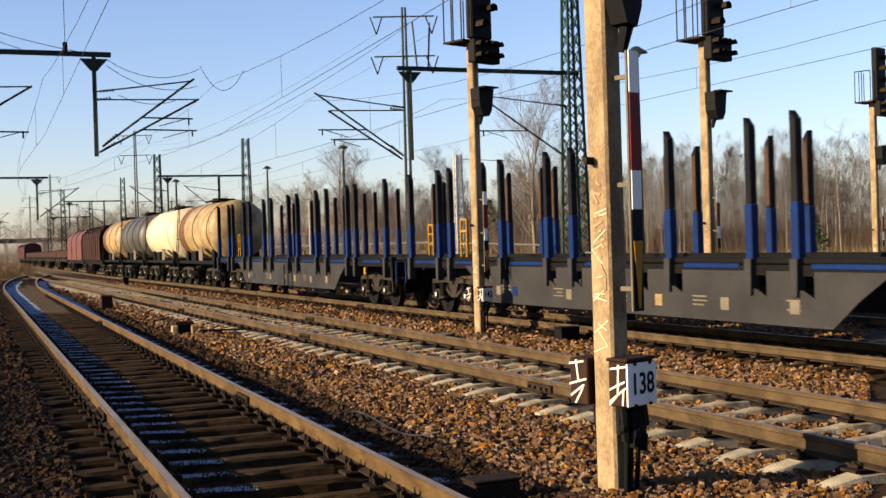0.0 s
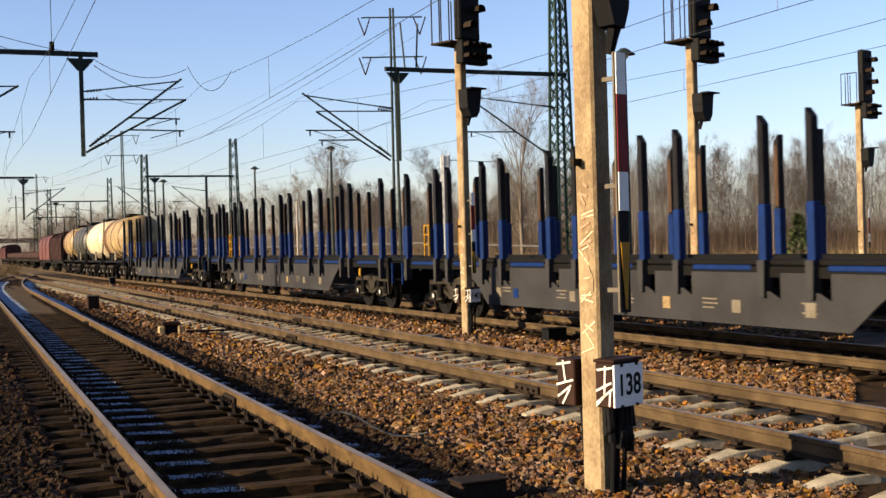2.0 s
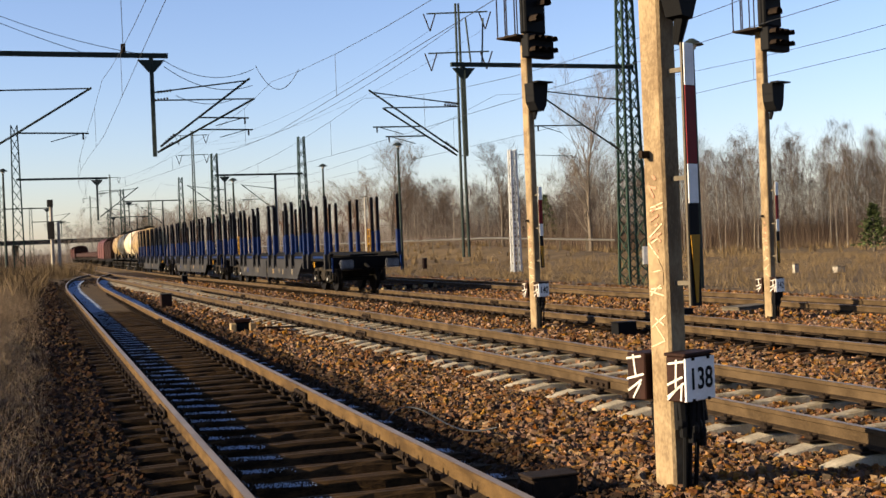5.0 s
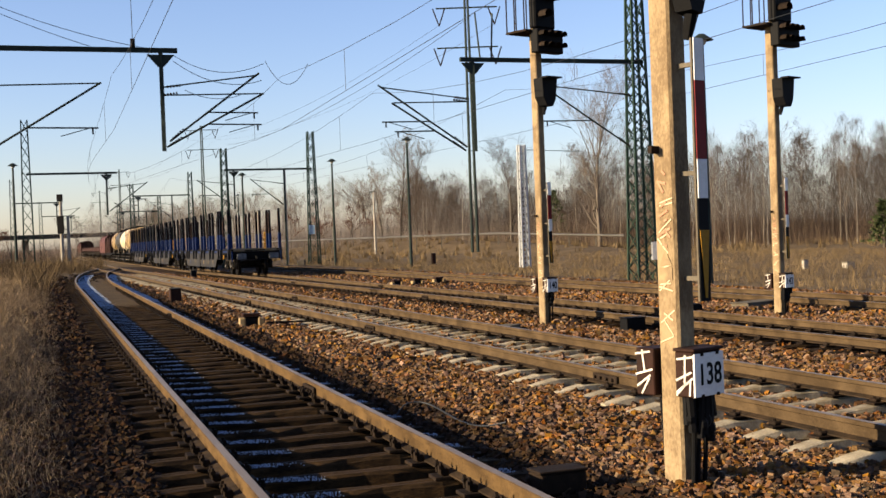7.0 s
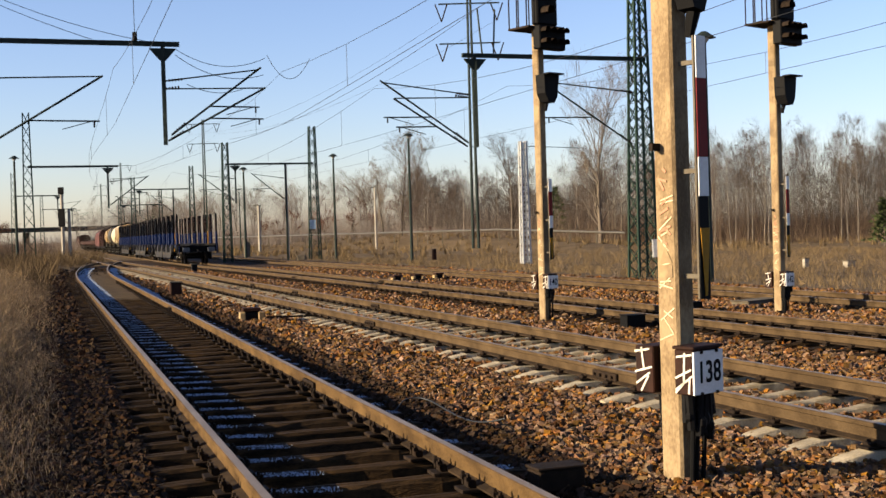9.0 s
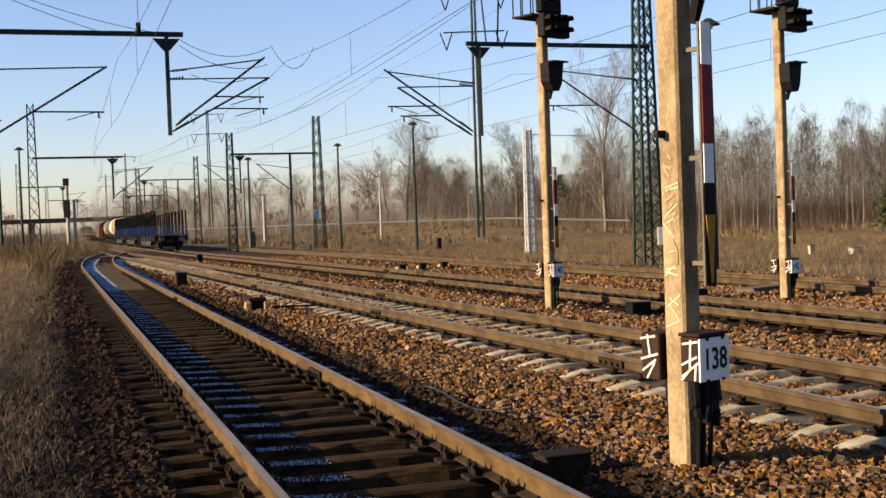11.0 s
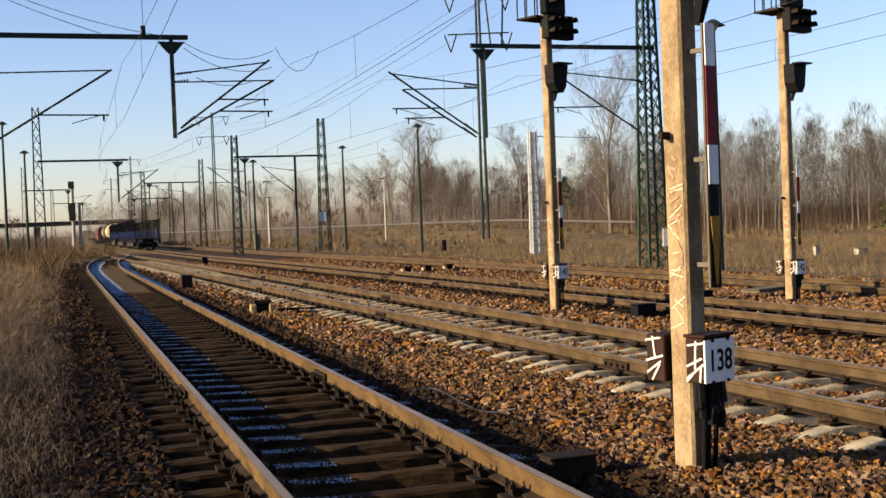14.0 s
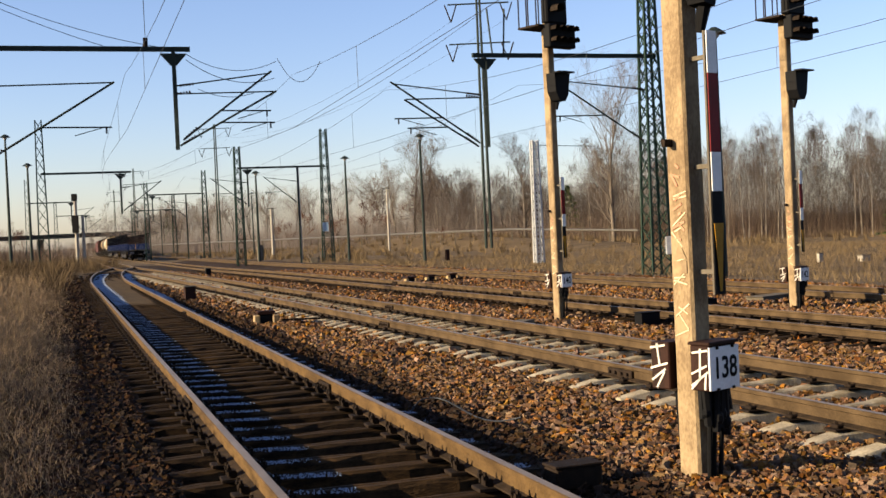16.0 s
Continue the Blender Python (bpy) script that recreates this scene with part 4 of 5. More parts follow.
    for xx in stakes:
        for k in (-1, 1):
            st = part("stake", STAKE["up"], None, w, "dark worn steel stake with blue sleeve")
            st.matrix_basis = pose(xx - (0.3 if k < 0 else 0.0), k * 1.36, 0, 0, 0, 0 if k < 0 else 180)
            for q in ("low", "blue"):
                part(STAKE[q].name.split(".")[0], STAKE[q], None, st)
            part("worn_face", STAKE["rust"], None, st).matrix_basis = pose(0, 0.066, 0)
    for xx in (-8.5, 8.5):
        bogie(w, xx)
    for s in (-1, 1):
        for k in (-1, 1):
            part("end_step", bar(B(), (s * (half - 0.36), k * 1.33, 0.74), (s * (half - 0.36), k * 1.33, 1.30), 0.06, 0.05), STAKEBLUE, w, "blue corner step bracket")
        buffers(w, s * half, s, True)
        part("coupling", tube(B(), (s * (half - 0.6), 0, 1.0), (s * (half - 0.05), 0, 0.85), 0.06, n=8), CHASSIS, w)
    part("brake_gear", box(B(), (1.0, 0.3, 0.72), (2.4, 0.5, 0.35), bevel=0.05), CHASSIS, w)
    return w


def tank_wagon(body, band, label, length=11.8, bands=3):
    w = thing("tank_wagon", label, "tank wagon", "tank wagons")
    half = length / 2
    bm = box(B(), (0, 0, 1.08), (length - 1.2, 1.1, 0.28))
    for k in (-1, 1):
        box(bm, (k * (half - 0.68), 0, 1.08), (0.16, 2.6, 0.36))
        box(bm, (0, k * 1.2, 1.16), (length - 1.3, 0.1, 0.14))
    part("underframe", bm, CHASSIS, w)
    R, cz, L = 1.36, 2.62, half - 1.15
    bm = B()
    prof = [(-L - 0.42, 0.02), (-L - 0.40, 0.5), (-L - 0.28, 0.95), (-L - 0.1, 1.25), (-L + 0.06, R), (L - 0.06, R), (L + 0.1, 1.25), (L + 0.28, 0.95), (L + 0.40, 0.5), (L + 0.42, 0.02)]
    n = 28
    rings = [[bm.verts.new((x, r * math.cos(2 * math.pi * i / n), cz + r * math.sin(2 * math.pi * i / n))) for i in range(n)] for x, r in prof]
    for a, b in zip(rings[:-1], rings[1:]):
        for i in range(n):
            bm.faces.new((a[i], a[(i + 1) % n], b[(i + 1) % n], b[i]))
    bm.faces.new(rings[0])
    bm.faces.new(rings[-1])
    bmesh.ops.recalc_face_normals(bm, faces=bm.faces[:])
    part("tank", bm, body, w, smooth=True)
    for i in range(bands):
        x = -L + 0.5 + (2 * L - 1.0) * i / max(1, bands - 1)
        part("hoop", tube(B(), (x - 0.035, 0, cz), (x + 0.035, 0, cz), R + 0.025, n=28), CHASSIS if band is TANKRUST else band, w)
    if band is TANKRUST:
        part("rust_band", tube(B(), (L - 1.5, 0, cz), (L - 0.4, 0, cz), R + 0.012, n=28), band, w)
    part("dome_platform", box(B(), (0, 0, cz + R + 0.1), (3.0, 0.8, 0.06)), CHASSIS, w)
    part("dome", tube(B(), (0, 0, cz + R - 0.05), (0, 0, cz + R + 0.2), 0.36, n=14), CHASSIS, w)
    for k in (-1, 1):
        for xx in (-L + 0.7, L - 0.7):
            part("saddle", prism(B(), [(xx - 0.25, 1.2), (xx + 0.25, 1.2), (xx + 0.2, 1.9), (xx - 0.2, 1.9)], k * 0.95 - 0.1, k * 0.95 + 0.1), CHASSIS, w)
        part("side_plate", box(B(), (k * 1.5, -k * 1.3, 1.55), (0.8, 0.04, 0.6)), CONCRETE, w)
        part("valve_box", box(B(), (0.4 * k, k * 1.15, 1.4), (0.9, 0.25, 0.6), bevel=0.04), CHASSIS, w)
    lad = B()
    for k in (-0.2, 0.2):
        tube(lad, (half - 1.0 + k, 1.42, 1.1), (half - 1.0 + k, 1.2, 4.1), 0.02, n=6)
    for z in range(9):
        tube(lad, (half - 1.2, 1.42 - 0.02 * z, 1.3 + 0.33 * z), (half - 0.8, 1.42 - 0.02 * z, 1.3 + 0.33 * z), 0.014, n=5)
    part("ladder", lad, CHASSIS, w)
    for xx in (-half + 1.95, half - 1.95):
        bogie(w, xx)
    for s in (-1, 1):
        buffers(w, s * half, s)
    return w


def covered_wagon(body, label, length, ribs):
    w = thing("covered_wagon", label, "covered wagon", "covered wagons")
    half = length / 2
    part("underframe", box(B(), (0, 0, 1.05), (length - 1.2, 2.5, 0.3)), CHASSIS, w)
    prof = [(-1.40, 1.2), (-1.42, 2.8), (-1.30, 3.32), (-0.9, 3.70), (-0.4, 3.86), (0.4, 3.86), (0.9, 3.70), (1.30, 3.32), (1.42, 2.8), (1.40, 1.2)]
    bm = prism(B(), prof, -half + 0.5, half - 0.5)
    b = part("body", bm, body, w)
    b.matrix_basis = pose(0, 0, 0, 0, 0, -90)
    for i in range(ribs + 1):
        x = -half + 0.55 + (length - 1.1) * i / ribs
        q = prism(B(), [(a * 1.025, z if z < 1.3 else z + 0.035) for a, z in prof], -0.05, 0.05)
        r = part("rib", q, WAGONRIB, w)
        r.matrix_basis = pose(x, 0, 0, 0, 0, -90)
    for xx in (-half + 2.4, half - 2.4):
        bogie(w, xx)
    for s in (-1, 1):
        buffers(w, s * half, s)
    return w


def flat_wagon(load, label, length=17.0, h=0.8):
    w = thing("flat_wagon", label, "flat wagon", "flat wagons")
    half = length / 2
    part("deck", box(B(), (0, 0, 1.12), (length - 1.2, 2.7, 0.3), bevel=0.03), BOGIE, w)
    if h:
        rng = random.Random(8)
        for i in range(7):
            part("load", box(B(), (-half + 1.6 + i * (length - 3.2) / 6, 0, 1.27 + h / 2), ((length - 3.4) / 6.3, 2.3, h * rng.uniform(0.8, 1.1)), bevel=0.05), load, w)
    for k in (-1, 1):
        for i in range(6):
            part("stanchion", box(B(), (-half + 1.5 + i * (length - 3.0) / 5, k * 1.37, 1.25), (0.1, 0.08, 0.5)), BOGIE, w)
    for xx in (-half + 2.4, half - 2.4):
        bogie(w, xx)
    for s in (-1, 1):
        buffers(w, s * half, s)
    return w


# arc length along the train's track
_ys = np.arange(-60.0, 700.0, 0.5)
_xs = np.array([x3(y) for y in _ys])
_ss = np.concatenate([[0], np.cumsum(np.hypot(np.diff(_xs), np.diff(_ys)))])
S0 = float(np.interp(-9.4, _ys, _ss))
# how far the train has gone by each time, and its speed there
GONE_T = np.array([0.0, 0.5, 1.2, 1.7, 2.2, 2.5, 3.0, 3.5, 4.0, 4.5, 5.5, 7.0, 8.0, 9.0, 10.5, 12.0, 14.0, 16.0])
GONE_S = np.array([0.0, 5.4, 12.9, 18.4, 24.4, 28.1, 34.2, 40.3, 46.2, 51.9, 63.1, 79.7, 90.6, 101.5, 118.1, 134.9, 157.5, 180.2])


def gone(t):
    i = int(np.clip(np.searchsorted(GONE_T, t, side="right") - 1, 0, len(GONE_T) - 2))
    slope = np.gradient(GONE_S, GONE_T)
    h = GONE_T[i + 1] - GONE_T[i]
    u = (t - GONE_T[i]) / h
    return float((2 * u ** 3 - 3 * u ** 2 + 1) * GONE_S[i] + (u ** 3 - 2 * u ** 2 + u) * h * slope[i] + (3 * u ** 2 - 2 * u ** 3) * GONE_S[i + 1] + (u ** 3 - u ** 2) * h * slope[i + 1])




def on_track(s, half):
    """The pose of a wagon whose middle is at arc length s."""
    ya, yb = (float(np.interp(s + d, _ss, _ys)) for d in (-half * 0.75, half * 0.75))
    a = Vector((x3(ya), ya, RAILTOP + float(dip(ya))))
    b = Vector((x3(yb), yb, RAILTOP + float(dip(yb))))
    d = b - a
    mid = (a + b) / 2
    return Matrix.Translation(mid) @ Matrix.Rotation(math.atan2(d.y, d.x), 4, 'Z') @ Matrix.Rotation(-math.atan2(d.z, math.hypot(d.x, d.y)), 4, 'Y')


TRAIN = []


def couple(w, length):
    at = sum(q[1] for q in TRAIN)
    TRAIN.append((w, length, at + length / 2))


first = stake_wagon()
couple(first, 22.6)
for _ in range(2):
    couple(copy_thing(first, Matrix.Identity(4)), 22.6)
couple(tank_wagon(TANKYELLOW, TANKRUST, "ochre tank wagon with rust-coloured hoops", 9.6, 3), 9.6)
couple(tank_wagon(TANKWHITE, TANKWHITE, "cream white tank wagon shining in the sun", 9.5, 2), 9.5)
couple(tank_wagon(TANKGREY, CHASSIS, "grimy grey-green tank wagon", 10.2, 4), 10.2)
couple(tank_wagon(TANKYELLOW, TANKRUST, "faded ochre tank wagon with hoops", 9.6, 3), 9.6)
couple(covered_wagon(WAGONRIB, "dark brown covered wagon with ribbed hood", 14.5, 9), 14.5)
couple(covered_wagon(WAGONRED, "brown-red covered wagon with smooth sliding walls", 17.5, 3), 17.5)
for _ in range(5):
    couple(flat_wagon(WAGONRIB, "flat wagon with a low dark load", 19.5, 0.9), 19.5)
for _ in range(2):
    couple(covered_wagon(WAGONRED, "brown-red covered wagon far ahead", 16.0, 6), 16.0)


# ---- bare trees ----
def grow(bm_trunk, bm_twig, p, d, length, r, depth, rng, spread, up):
    """One limb and, from it, its own limbs."""
    steps = 3 if depth >= 2 else 2
    q, dd, rr = Vector(p), Vector(d), r
    joints = [(q.copy(), rr)]
    for i in range(steps):
        dd = (dd + Vector((rng.gauss(0, 0.10), rng.gauss(0, 0.10), rng.gauss(0.0, 0.06) + up))).normalized()
        q = q + dd * (length / steps)
        rr = r * (1 - 0.28 * (i + 1) / steps * 1.5)
        joints.append((q.copy(), max(rr, 0.006)))
    tgt = bm_trunk if depth >= 3 else bm_twig
    n = 6 if depth >= 4 else (4 if depth >= 3 else 3)
    for (a, ra), (b, rb) in zip(joints[:-1], joints[1:]):
        tgt.append((a, b, ra, rb, n))
    if depth == 0:
        return
    kids = rng.randint(3, 4) if depth > 1 else rng.randint(3, 5)
    for i in range(kids):
        t = rng.uniform(0.35, 1.0)
        k = min(int(t * steps), steps - 1)
        base = joints[k][0].lerp(joints[k + 1][0], t * steps - k)
        side = Vector((rng.gauss(0, 1), rng.gauss(0, 1), rng.gauss(0, 0.5)))
        nd = (dd * (1 - spread) + side.normalized() * spread).normalized()
        grow(bm_trunk, bm_twig, base, nd, length * rng.uniform(0.5, 0.75), max(joints[k][1] * 0.5, 0.007), depth - 1, rng, spread, up)


def limbs_mesh(name, limbs, material, thick=1.0):
    vs, fs = [], []
    for a, b, ra, rb, n in limbs:
        d = (b - a).normalized()
        u = d.orthogonal().normalized()
        w = d.cross(u)
        i0 = len(vs)
        for c, r in ((a, ra * thick), (b, rb * thick)):
            for k in range(n):
                an = 2 * math.pi * k / n
                vs.append(c + (u * math.cos(an) + w * math.sin(an)) * r)
        for k in range(n):
            fs.append((i0 + k, i0 + (k + 1) % n, i0 + n + (k + 1) % n, i0 + n + k))
    return raw_mesh(name, np.array([tuple(v) for v in vs]), np.array(fs), material)


COLUMN = {"birch": (0.085, 3, 4, 0.14, 0.9, 2), "poplar": (0.22, 1, 6, 0.20, 1.9, 3), "broad": (0.24, 1, 5, 0.30, 1.7, 3)}


def tree_meshes(seed, h, kind):
    rng = random.Random(seed)
    trunk, twig = [], []
    if kind in COLUMN:
        r_base, first, kids, reach, rise, depth = COLUMN[kind]
        p, d, n = Vector((0, 0, -0.3)), Vector((0, 0, 1)), 9
        for i in range(n):
            d = (d + Vector((rng.gauss(0, 0.05), rng.gauss(0, 0.05), 0.1))).normalized()
            q = p + d * (h / n)
            r0, r1 = r_base * (1 - i / n) + 0.012, r_base * (1 - (i + 1) / n) + 0.012
            trunk.append((p, q, r0, r1, 6))
            if i >= first:
                taper = 0.35 + 0.65 * math.sin(math.pi * min(1, (n - i) / (n - first + 1.0)))
                for k in range(kids):
                    side = Vector((rng.gauss(0, 1), rng.gauss(0, 1), rise * rng.uniform(0.6, 1.4))).normalized()
                    grow(twig, twig, p.lerp(q, rng.random()), side, h * reach * taper * rng.uniform(0.6, 1.2), max(0.02, r0 * 0.32), depth, rng, 0.45, 0.10)
            p = q
    else:
        grow(trunk, twig, Vector((0, 0, -0.3)), Vector((0, 0, 1)), h * 0.42, h * 0.009, 4, rng, 0.42, 0.10)
        top = max(b.z for a, b, *_ in twig)
        f = h / top
        trunk = [(a * f, b * f, ra, rb, n) for a, b, ra, rb, n in trunk]
        twig = [(a * f, b * f, ra, rb, n) for a, b, ra, rb, n in twig]
    return trunk, twig


def tree(seed, h, kind, trunk_mat, twig_mat, label, thick):
    trunk, twig = tree_meshes(seed, h, kind)
    t = thing("tree", label, "tree", "bare winter trees")
    part("trunk", limbs_mesh("trunk", trunk, trunk_mat), None, t)
    part("crown", limbs_mesh("crown", twig, twig_mat, thick), None, t)
    return t


PROTO = {
    "birch": [tree(11 + i, 15.0, "birch", BIRCH, TWIG, "slender leafless birch with pale trunk at the wood edge", 0.75) for i in range(3)],
    "broad": [tree(31 + i, 17.0, "broad", BARK, TWIG, "large leafless tree with a broad bare crown", 1.4) for i in range(1)],
    "pale": [tree(31, 17.0, "broad", PALEBARK, PALETWIG, "large leafless tree with pale bark and an open crown", 1.25)],
    "poplar": [tree(51 + i, 20.0, "poplar", BARK, PALETWIG, "tall leafless tree with a narrow bare crown", 1.5) for i in range(2)],
    # far trees take the pale twig colour in place of distance haze
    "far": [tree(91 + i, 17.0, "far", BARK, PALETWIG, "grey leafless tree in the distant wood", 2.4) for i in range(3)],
    "bush": [tree(71 + i, 5.5, "bush", BARK, REDTWIG, "reddish leafless bush in dry grass", 2.0) for i in range(2)],
}
USED = set()


def plant(kind, i, x, y, s=1.0, turn=0.0):
    p = PROTO[kind][i % len(PROTO[kind])]
    m = Matrix.Translation((x, y, float(land(x, y)) - 0.05)) @ Matrix.Rotation(radians(turn), 4, 'Z') @ Matrix.Diagonal((s, s, s, 1))
    if p not in USED:
        USED.add(p)
        p.matrix_basis = m
        return p
    o = copy_thing(p, Matrix.Identity(4))
    o.matrix_basis = m
    return o


rt = random.Random(99)
plant("pale", 0, 20.5, 146.0, 1.12, 20)
plant("birch", 1, 8.5, 148.0, 0.66, 40)
plant("birch", 2, 10.1, 149.0, 0.7, 130)
plant("bush", 0, 0.2, 150.0, 0.55, 30)
plant("birch", 0, 24.0, 152.0, 0.95, 120)
plant("poplar", 0, -4.6, 205.0, 0.86, 0)
plant("poplar", 1, -2.0, 209.0, 0.78, 50)
plant("poplar", 0, -8.0, 212.0, 0.62, 150)
plant("broad", 1, 11.0, 160.0, 0.7, 200)
# birch wood beyond the field
for i in range(112):
    f = rt.random()
    x = 24 + 62 * f + rt.uniform(-3, 3)
    y = 142 + rt.uniform(-10, 45) - 12 * f
    plant("birch", i, x, y, rt.uniform(0.5, 1.03) * (0.92 + 0.2 * f), rt.uniform(0, 360))
for i in range(14):
    plant("birch", i, 26 + 66 * rt.random(), 172 + rt.uniform(0, 40), rt.uniform(0.6, 0.95), rt.uniform(0, 360))
for i in range(30):
    x = -2 + 30 * rt.random()
    plant("birch", i, x, 165 + rt.uniform(-8, 40), rt.uniform(0.45, 0.8), rt.uniform(0, 360))
for i in range(26):
    x = -42 + 64 * rt.random()
    plant("bush", i, x, 195 + rt.uniform(0, 50) - 0.6 * x, rt.uniform(0.7, 1.4), rt.uniform(0, 360))
for i in range(46):
    f = rt.random()
    x = -95 + 105 * f
    plant("far", i, x, 335 - 95 * f + rt.uniform(-12, 40), rt.uniform(0.65, 0.95), rt.uniform(0, 360))
for i in range(24):
    f = rt.random()
    plant("far", i, -105 + 30 * f, 400 + rt.uniform(-10, 60) - 50 * f, rt.uniform(0.55, 0.85), rt.uniform(0, 360))
for i in range(10):
    plant("bush", i, -62 - 20 * rt.random(), 150 + rt.uniform(0, 60), rt.uniform(0.8, 1.4), rt.uniform(0, 360))


def brush(name, label, pts, seed, per, hmin, hmax, material, width):
    """Dense thicket of thin upright stems along a strip."""
    rng = np.random.default_rng(seed)
    n = per
    k = rng.random(n) * (len(pts) - 1)
    i = k.astype(int)
    t = (k - i)[:, None]
    P = np.array(pts, float)
    base = P[i] * (1 - t) + P[i + 1] * t
    base = base + rng.normal(0, 1, (n, 2)) * np.array(width)
    z = land(base[:, 0], base[:, 1])
    h = (hmin + (hmax - hmin) * rng.random(n) ** 1.8) * (0.6 + 0.4 * np.sin(k * 7.0) ** 2)
    lean = rng.normal(0, 0.16, (n, 2)) * h[:, None]
    w = rng.uniform(0.006, 0.017, n)
    a = rng.uniform(0, math.pi, n)
    dx, dy = np.cos(a) * w, np.sin(a) * w
    v = np.zeros((n, 3, 3))
    v[:, 0] = np.stack([base[:, 0] - dx, base[:, 1] - dy, z - 0.1], -1)
    v[:, 1] = np.stack([base[:, 0] + dx, base[:, 1] + dy, z - 0.1], -1)
    v[:, 2] = np.stack([base[:, 0] + lean[:, 0], base[:, 1] + lean[:, 1], z + h], -1)
    me = raw_mesh(name, v.reshape(-1, 3), np.arange(n * 3).reshape(n, 3), material)
    return tagged(new(name, me), label, "thicket", kind="stuff")


def twig_haze(label, spots, seed, per, height, radius, material):
    """The fine outer twigs of a wood, as thin slivers clustered round its crowns."""
    rng = np.random.default_rng(seed)
    S = np.array(spots, float)
    n = per
    k = rng.integers(0, len(S), n)
    H = (height * rng.uniform(0.6, 1.1, len(S)))[k]
    t = 0.12 + 0.88 * rng.random(n) ** 0.8
    r = radius * np.sin(np.pi * np.clip(0.25 + 0.75 * t, 0, 1)) + 0.25
    c = np.stack([S[k, 0] + rng.normal(0, 1, n) * r, S[k, 1] + rng.normal(0, 1, n) * r, land(S[k, 0], S[k, 1]) + t * H], -1)
    d = np.stack([rng.normal(0, 0.35, n), rng.normal(0, 0.35, n), rng.uniform(0.4, 1.2, n)], -1) * rng.uniform(0.6, 1.5, (n, 1))
    w = np.stack([rng.normal(0, 1, n), rng.normal(0, 1, n), np.zeros(n)], -1) * 0.0075
    v = np.stack([c - w, c + w, c + d], 1).reshape(-1, 3)
    tagged(new("twigs", raw_mesh("twigs", v, np.arange(n * 3).reshape(n, 3), material)), label, "twigs", kind="stuff")


THICKET = mat("brown_thicket_stems", (0.102, 0.0706, 0.0479), (0.0508, 0.036, 0.0254), 0.95, 0, 0.1, 0, 2, island=0.45)
# lighter twig colour with the distance haze painted in
HAZETHICKET = mat("pale_grey_distant_twigs", (0.165, 0.138, 0.118), (0.1, 0.083, 0.07), 0.95, 0, 0.1, 0, 2, island=0.35)
GREYTHICKET = mat("grey_thicket_stems", (0.0699, 0.0543, 0.0439), (0.0414, 0.032, 0.0258), 0.95, 0, 0.1, 0, 2, island=0.4)
brush("thicket", "brown leafless thicket under the birch wood", [(20, 172), (50, 160), (90, 145), (130, 135)], 1, 120000, 1.0, 7.5, THICKET, (8, 12))
brush("thicket", "grey leafless thicket behind the pipeline", [(-100, 345), (-45, 285), (5, 225), (28, 185)], 2, 80000, 2.0, 8.5, HAZETHICKET, (8, 14))
brush("thicket", "hazy leafless woodland far behind the bridge", [(-420, 800), (-260, 680), (-150, 600)], 3, 16000, 3, 8, HAZETHICKET, (14, 20))
brush("thicket", "low brown scrub beside the far tracks", [(-75, 130), (-70, 190), (-85, 260)], 4, 9000, 1.5, 5, THICKET, (5, 8))


rz = random.Random(5)
twig_haze("fine bare twigs of the birch wood", [(22 + 72 * rz.random(), 150 + rz.uniform(-14, 40)) for _ in range(170)], 41, 230000, 13.8, 1.7, GREYTHICKET)
twig_haze("fine bare twigs of the wood behind the field", [(-4 + 32 * rz.random(), 180 + rz.uniform(-10, 40)) for _ in range(60)], 42, 80000, 10.0, 1.6, GREYTHICKET)
twig_haze("fine bare twigs of the distant wood", [(-92 + 100 * q, 335 - 95 * q + rz.uniform(-10, 50)) for q in [rz.random() for _ in range(110)]], 43, 110000, 13.0, 2.6, HAZETHICKET)


def pine(x, y, h, seed, n=2200):
    rng = np.random.default_rng(seed)
    s = thing("pine_tree", "young dark green pine at the wood's edge", "pine tree", "green pines", m=pose(x, y, float(land(x, y)) - 0.1))
    part("trunk", tube(B(), (0, 0, 0), (0, 0, h), 0.14, 0.02, n=7), BARK, s)
    t = rng.random(n) ** 0.8
    r = (1 - t) * h * 0.36 * rng.random(n) ** 0.7 * (0.7 + 0.5 * np.sin(3 * rng.random(n) * 6.28)) + 0.05
    a = rng.uniform(0, 2 * math.pi, n)
    tier = 0.10 * h * np.abs(np.sin(t * 22))
    c = np.stack([np.cos(a) * (r + tier * (1 - t)), np.sin(a) * (r + tier * (1 - t)), h * (0.12 + 0.88 * t) - 0.12 * r], -1)
    d = rng.normal(0, 1, (n, 3)) * 0.12 + np.stack([np.cos(a), np.sin(a), 0.35 + 0 * a], -1) * 0.28
    e = rng.normal(0, 0.07, (n, 3))
    v = np.stack([c - e, c + e, c + d], 1).reshape(-1, 3)
    part("crown", raw_mesh("crown", v, np.arange(n * 3).reshape(n, 3), PINE), None, s)


pine(39.8, 106.0, 4.2, 1, 1000)
pine(17.5, 168.0, 7.5, 3, 700)
pine(-75.0, 335.0, 12.0, 4)


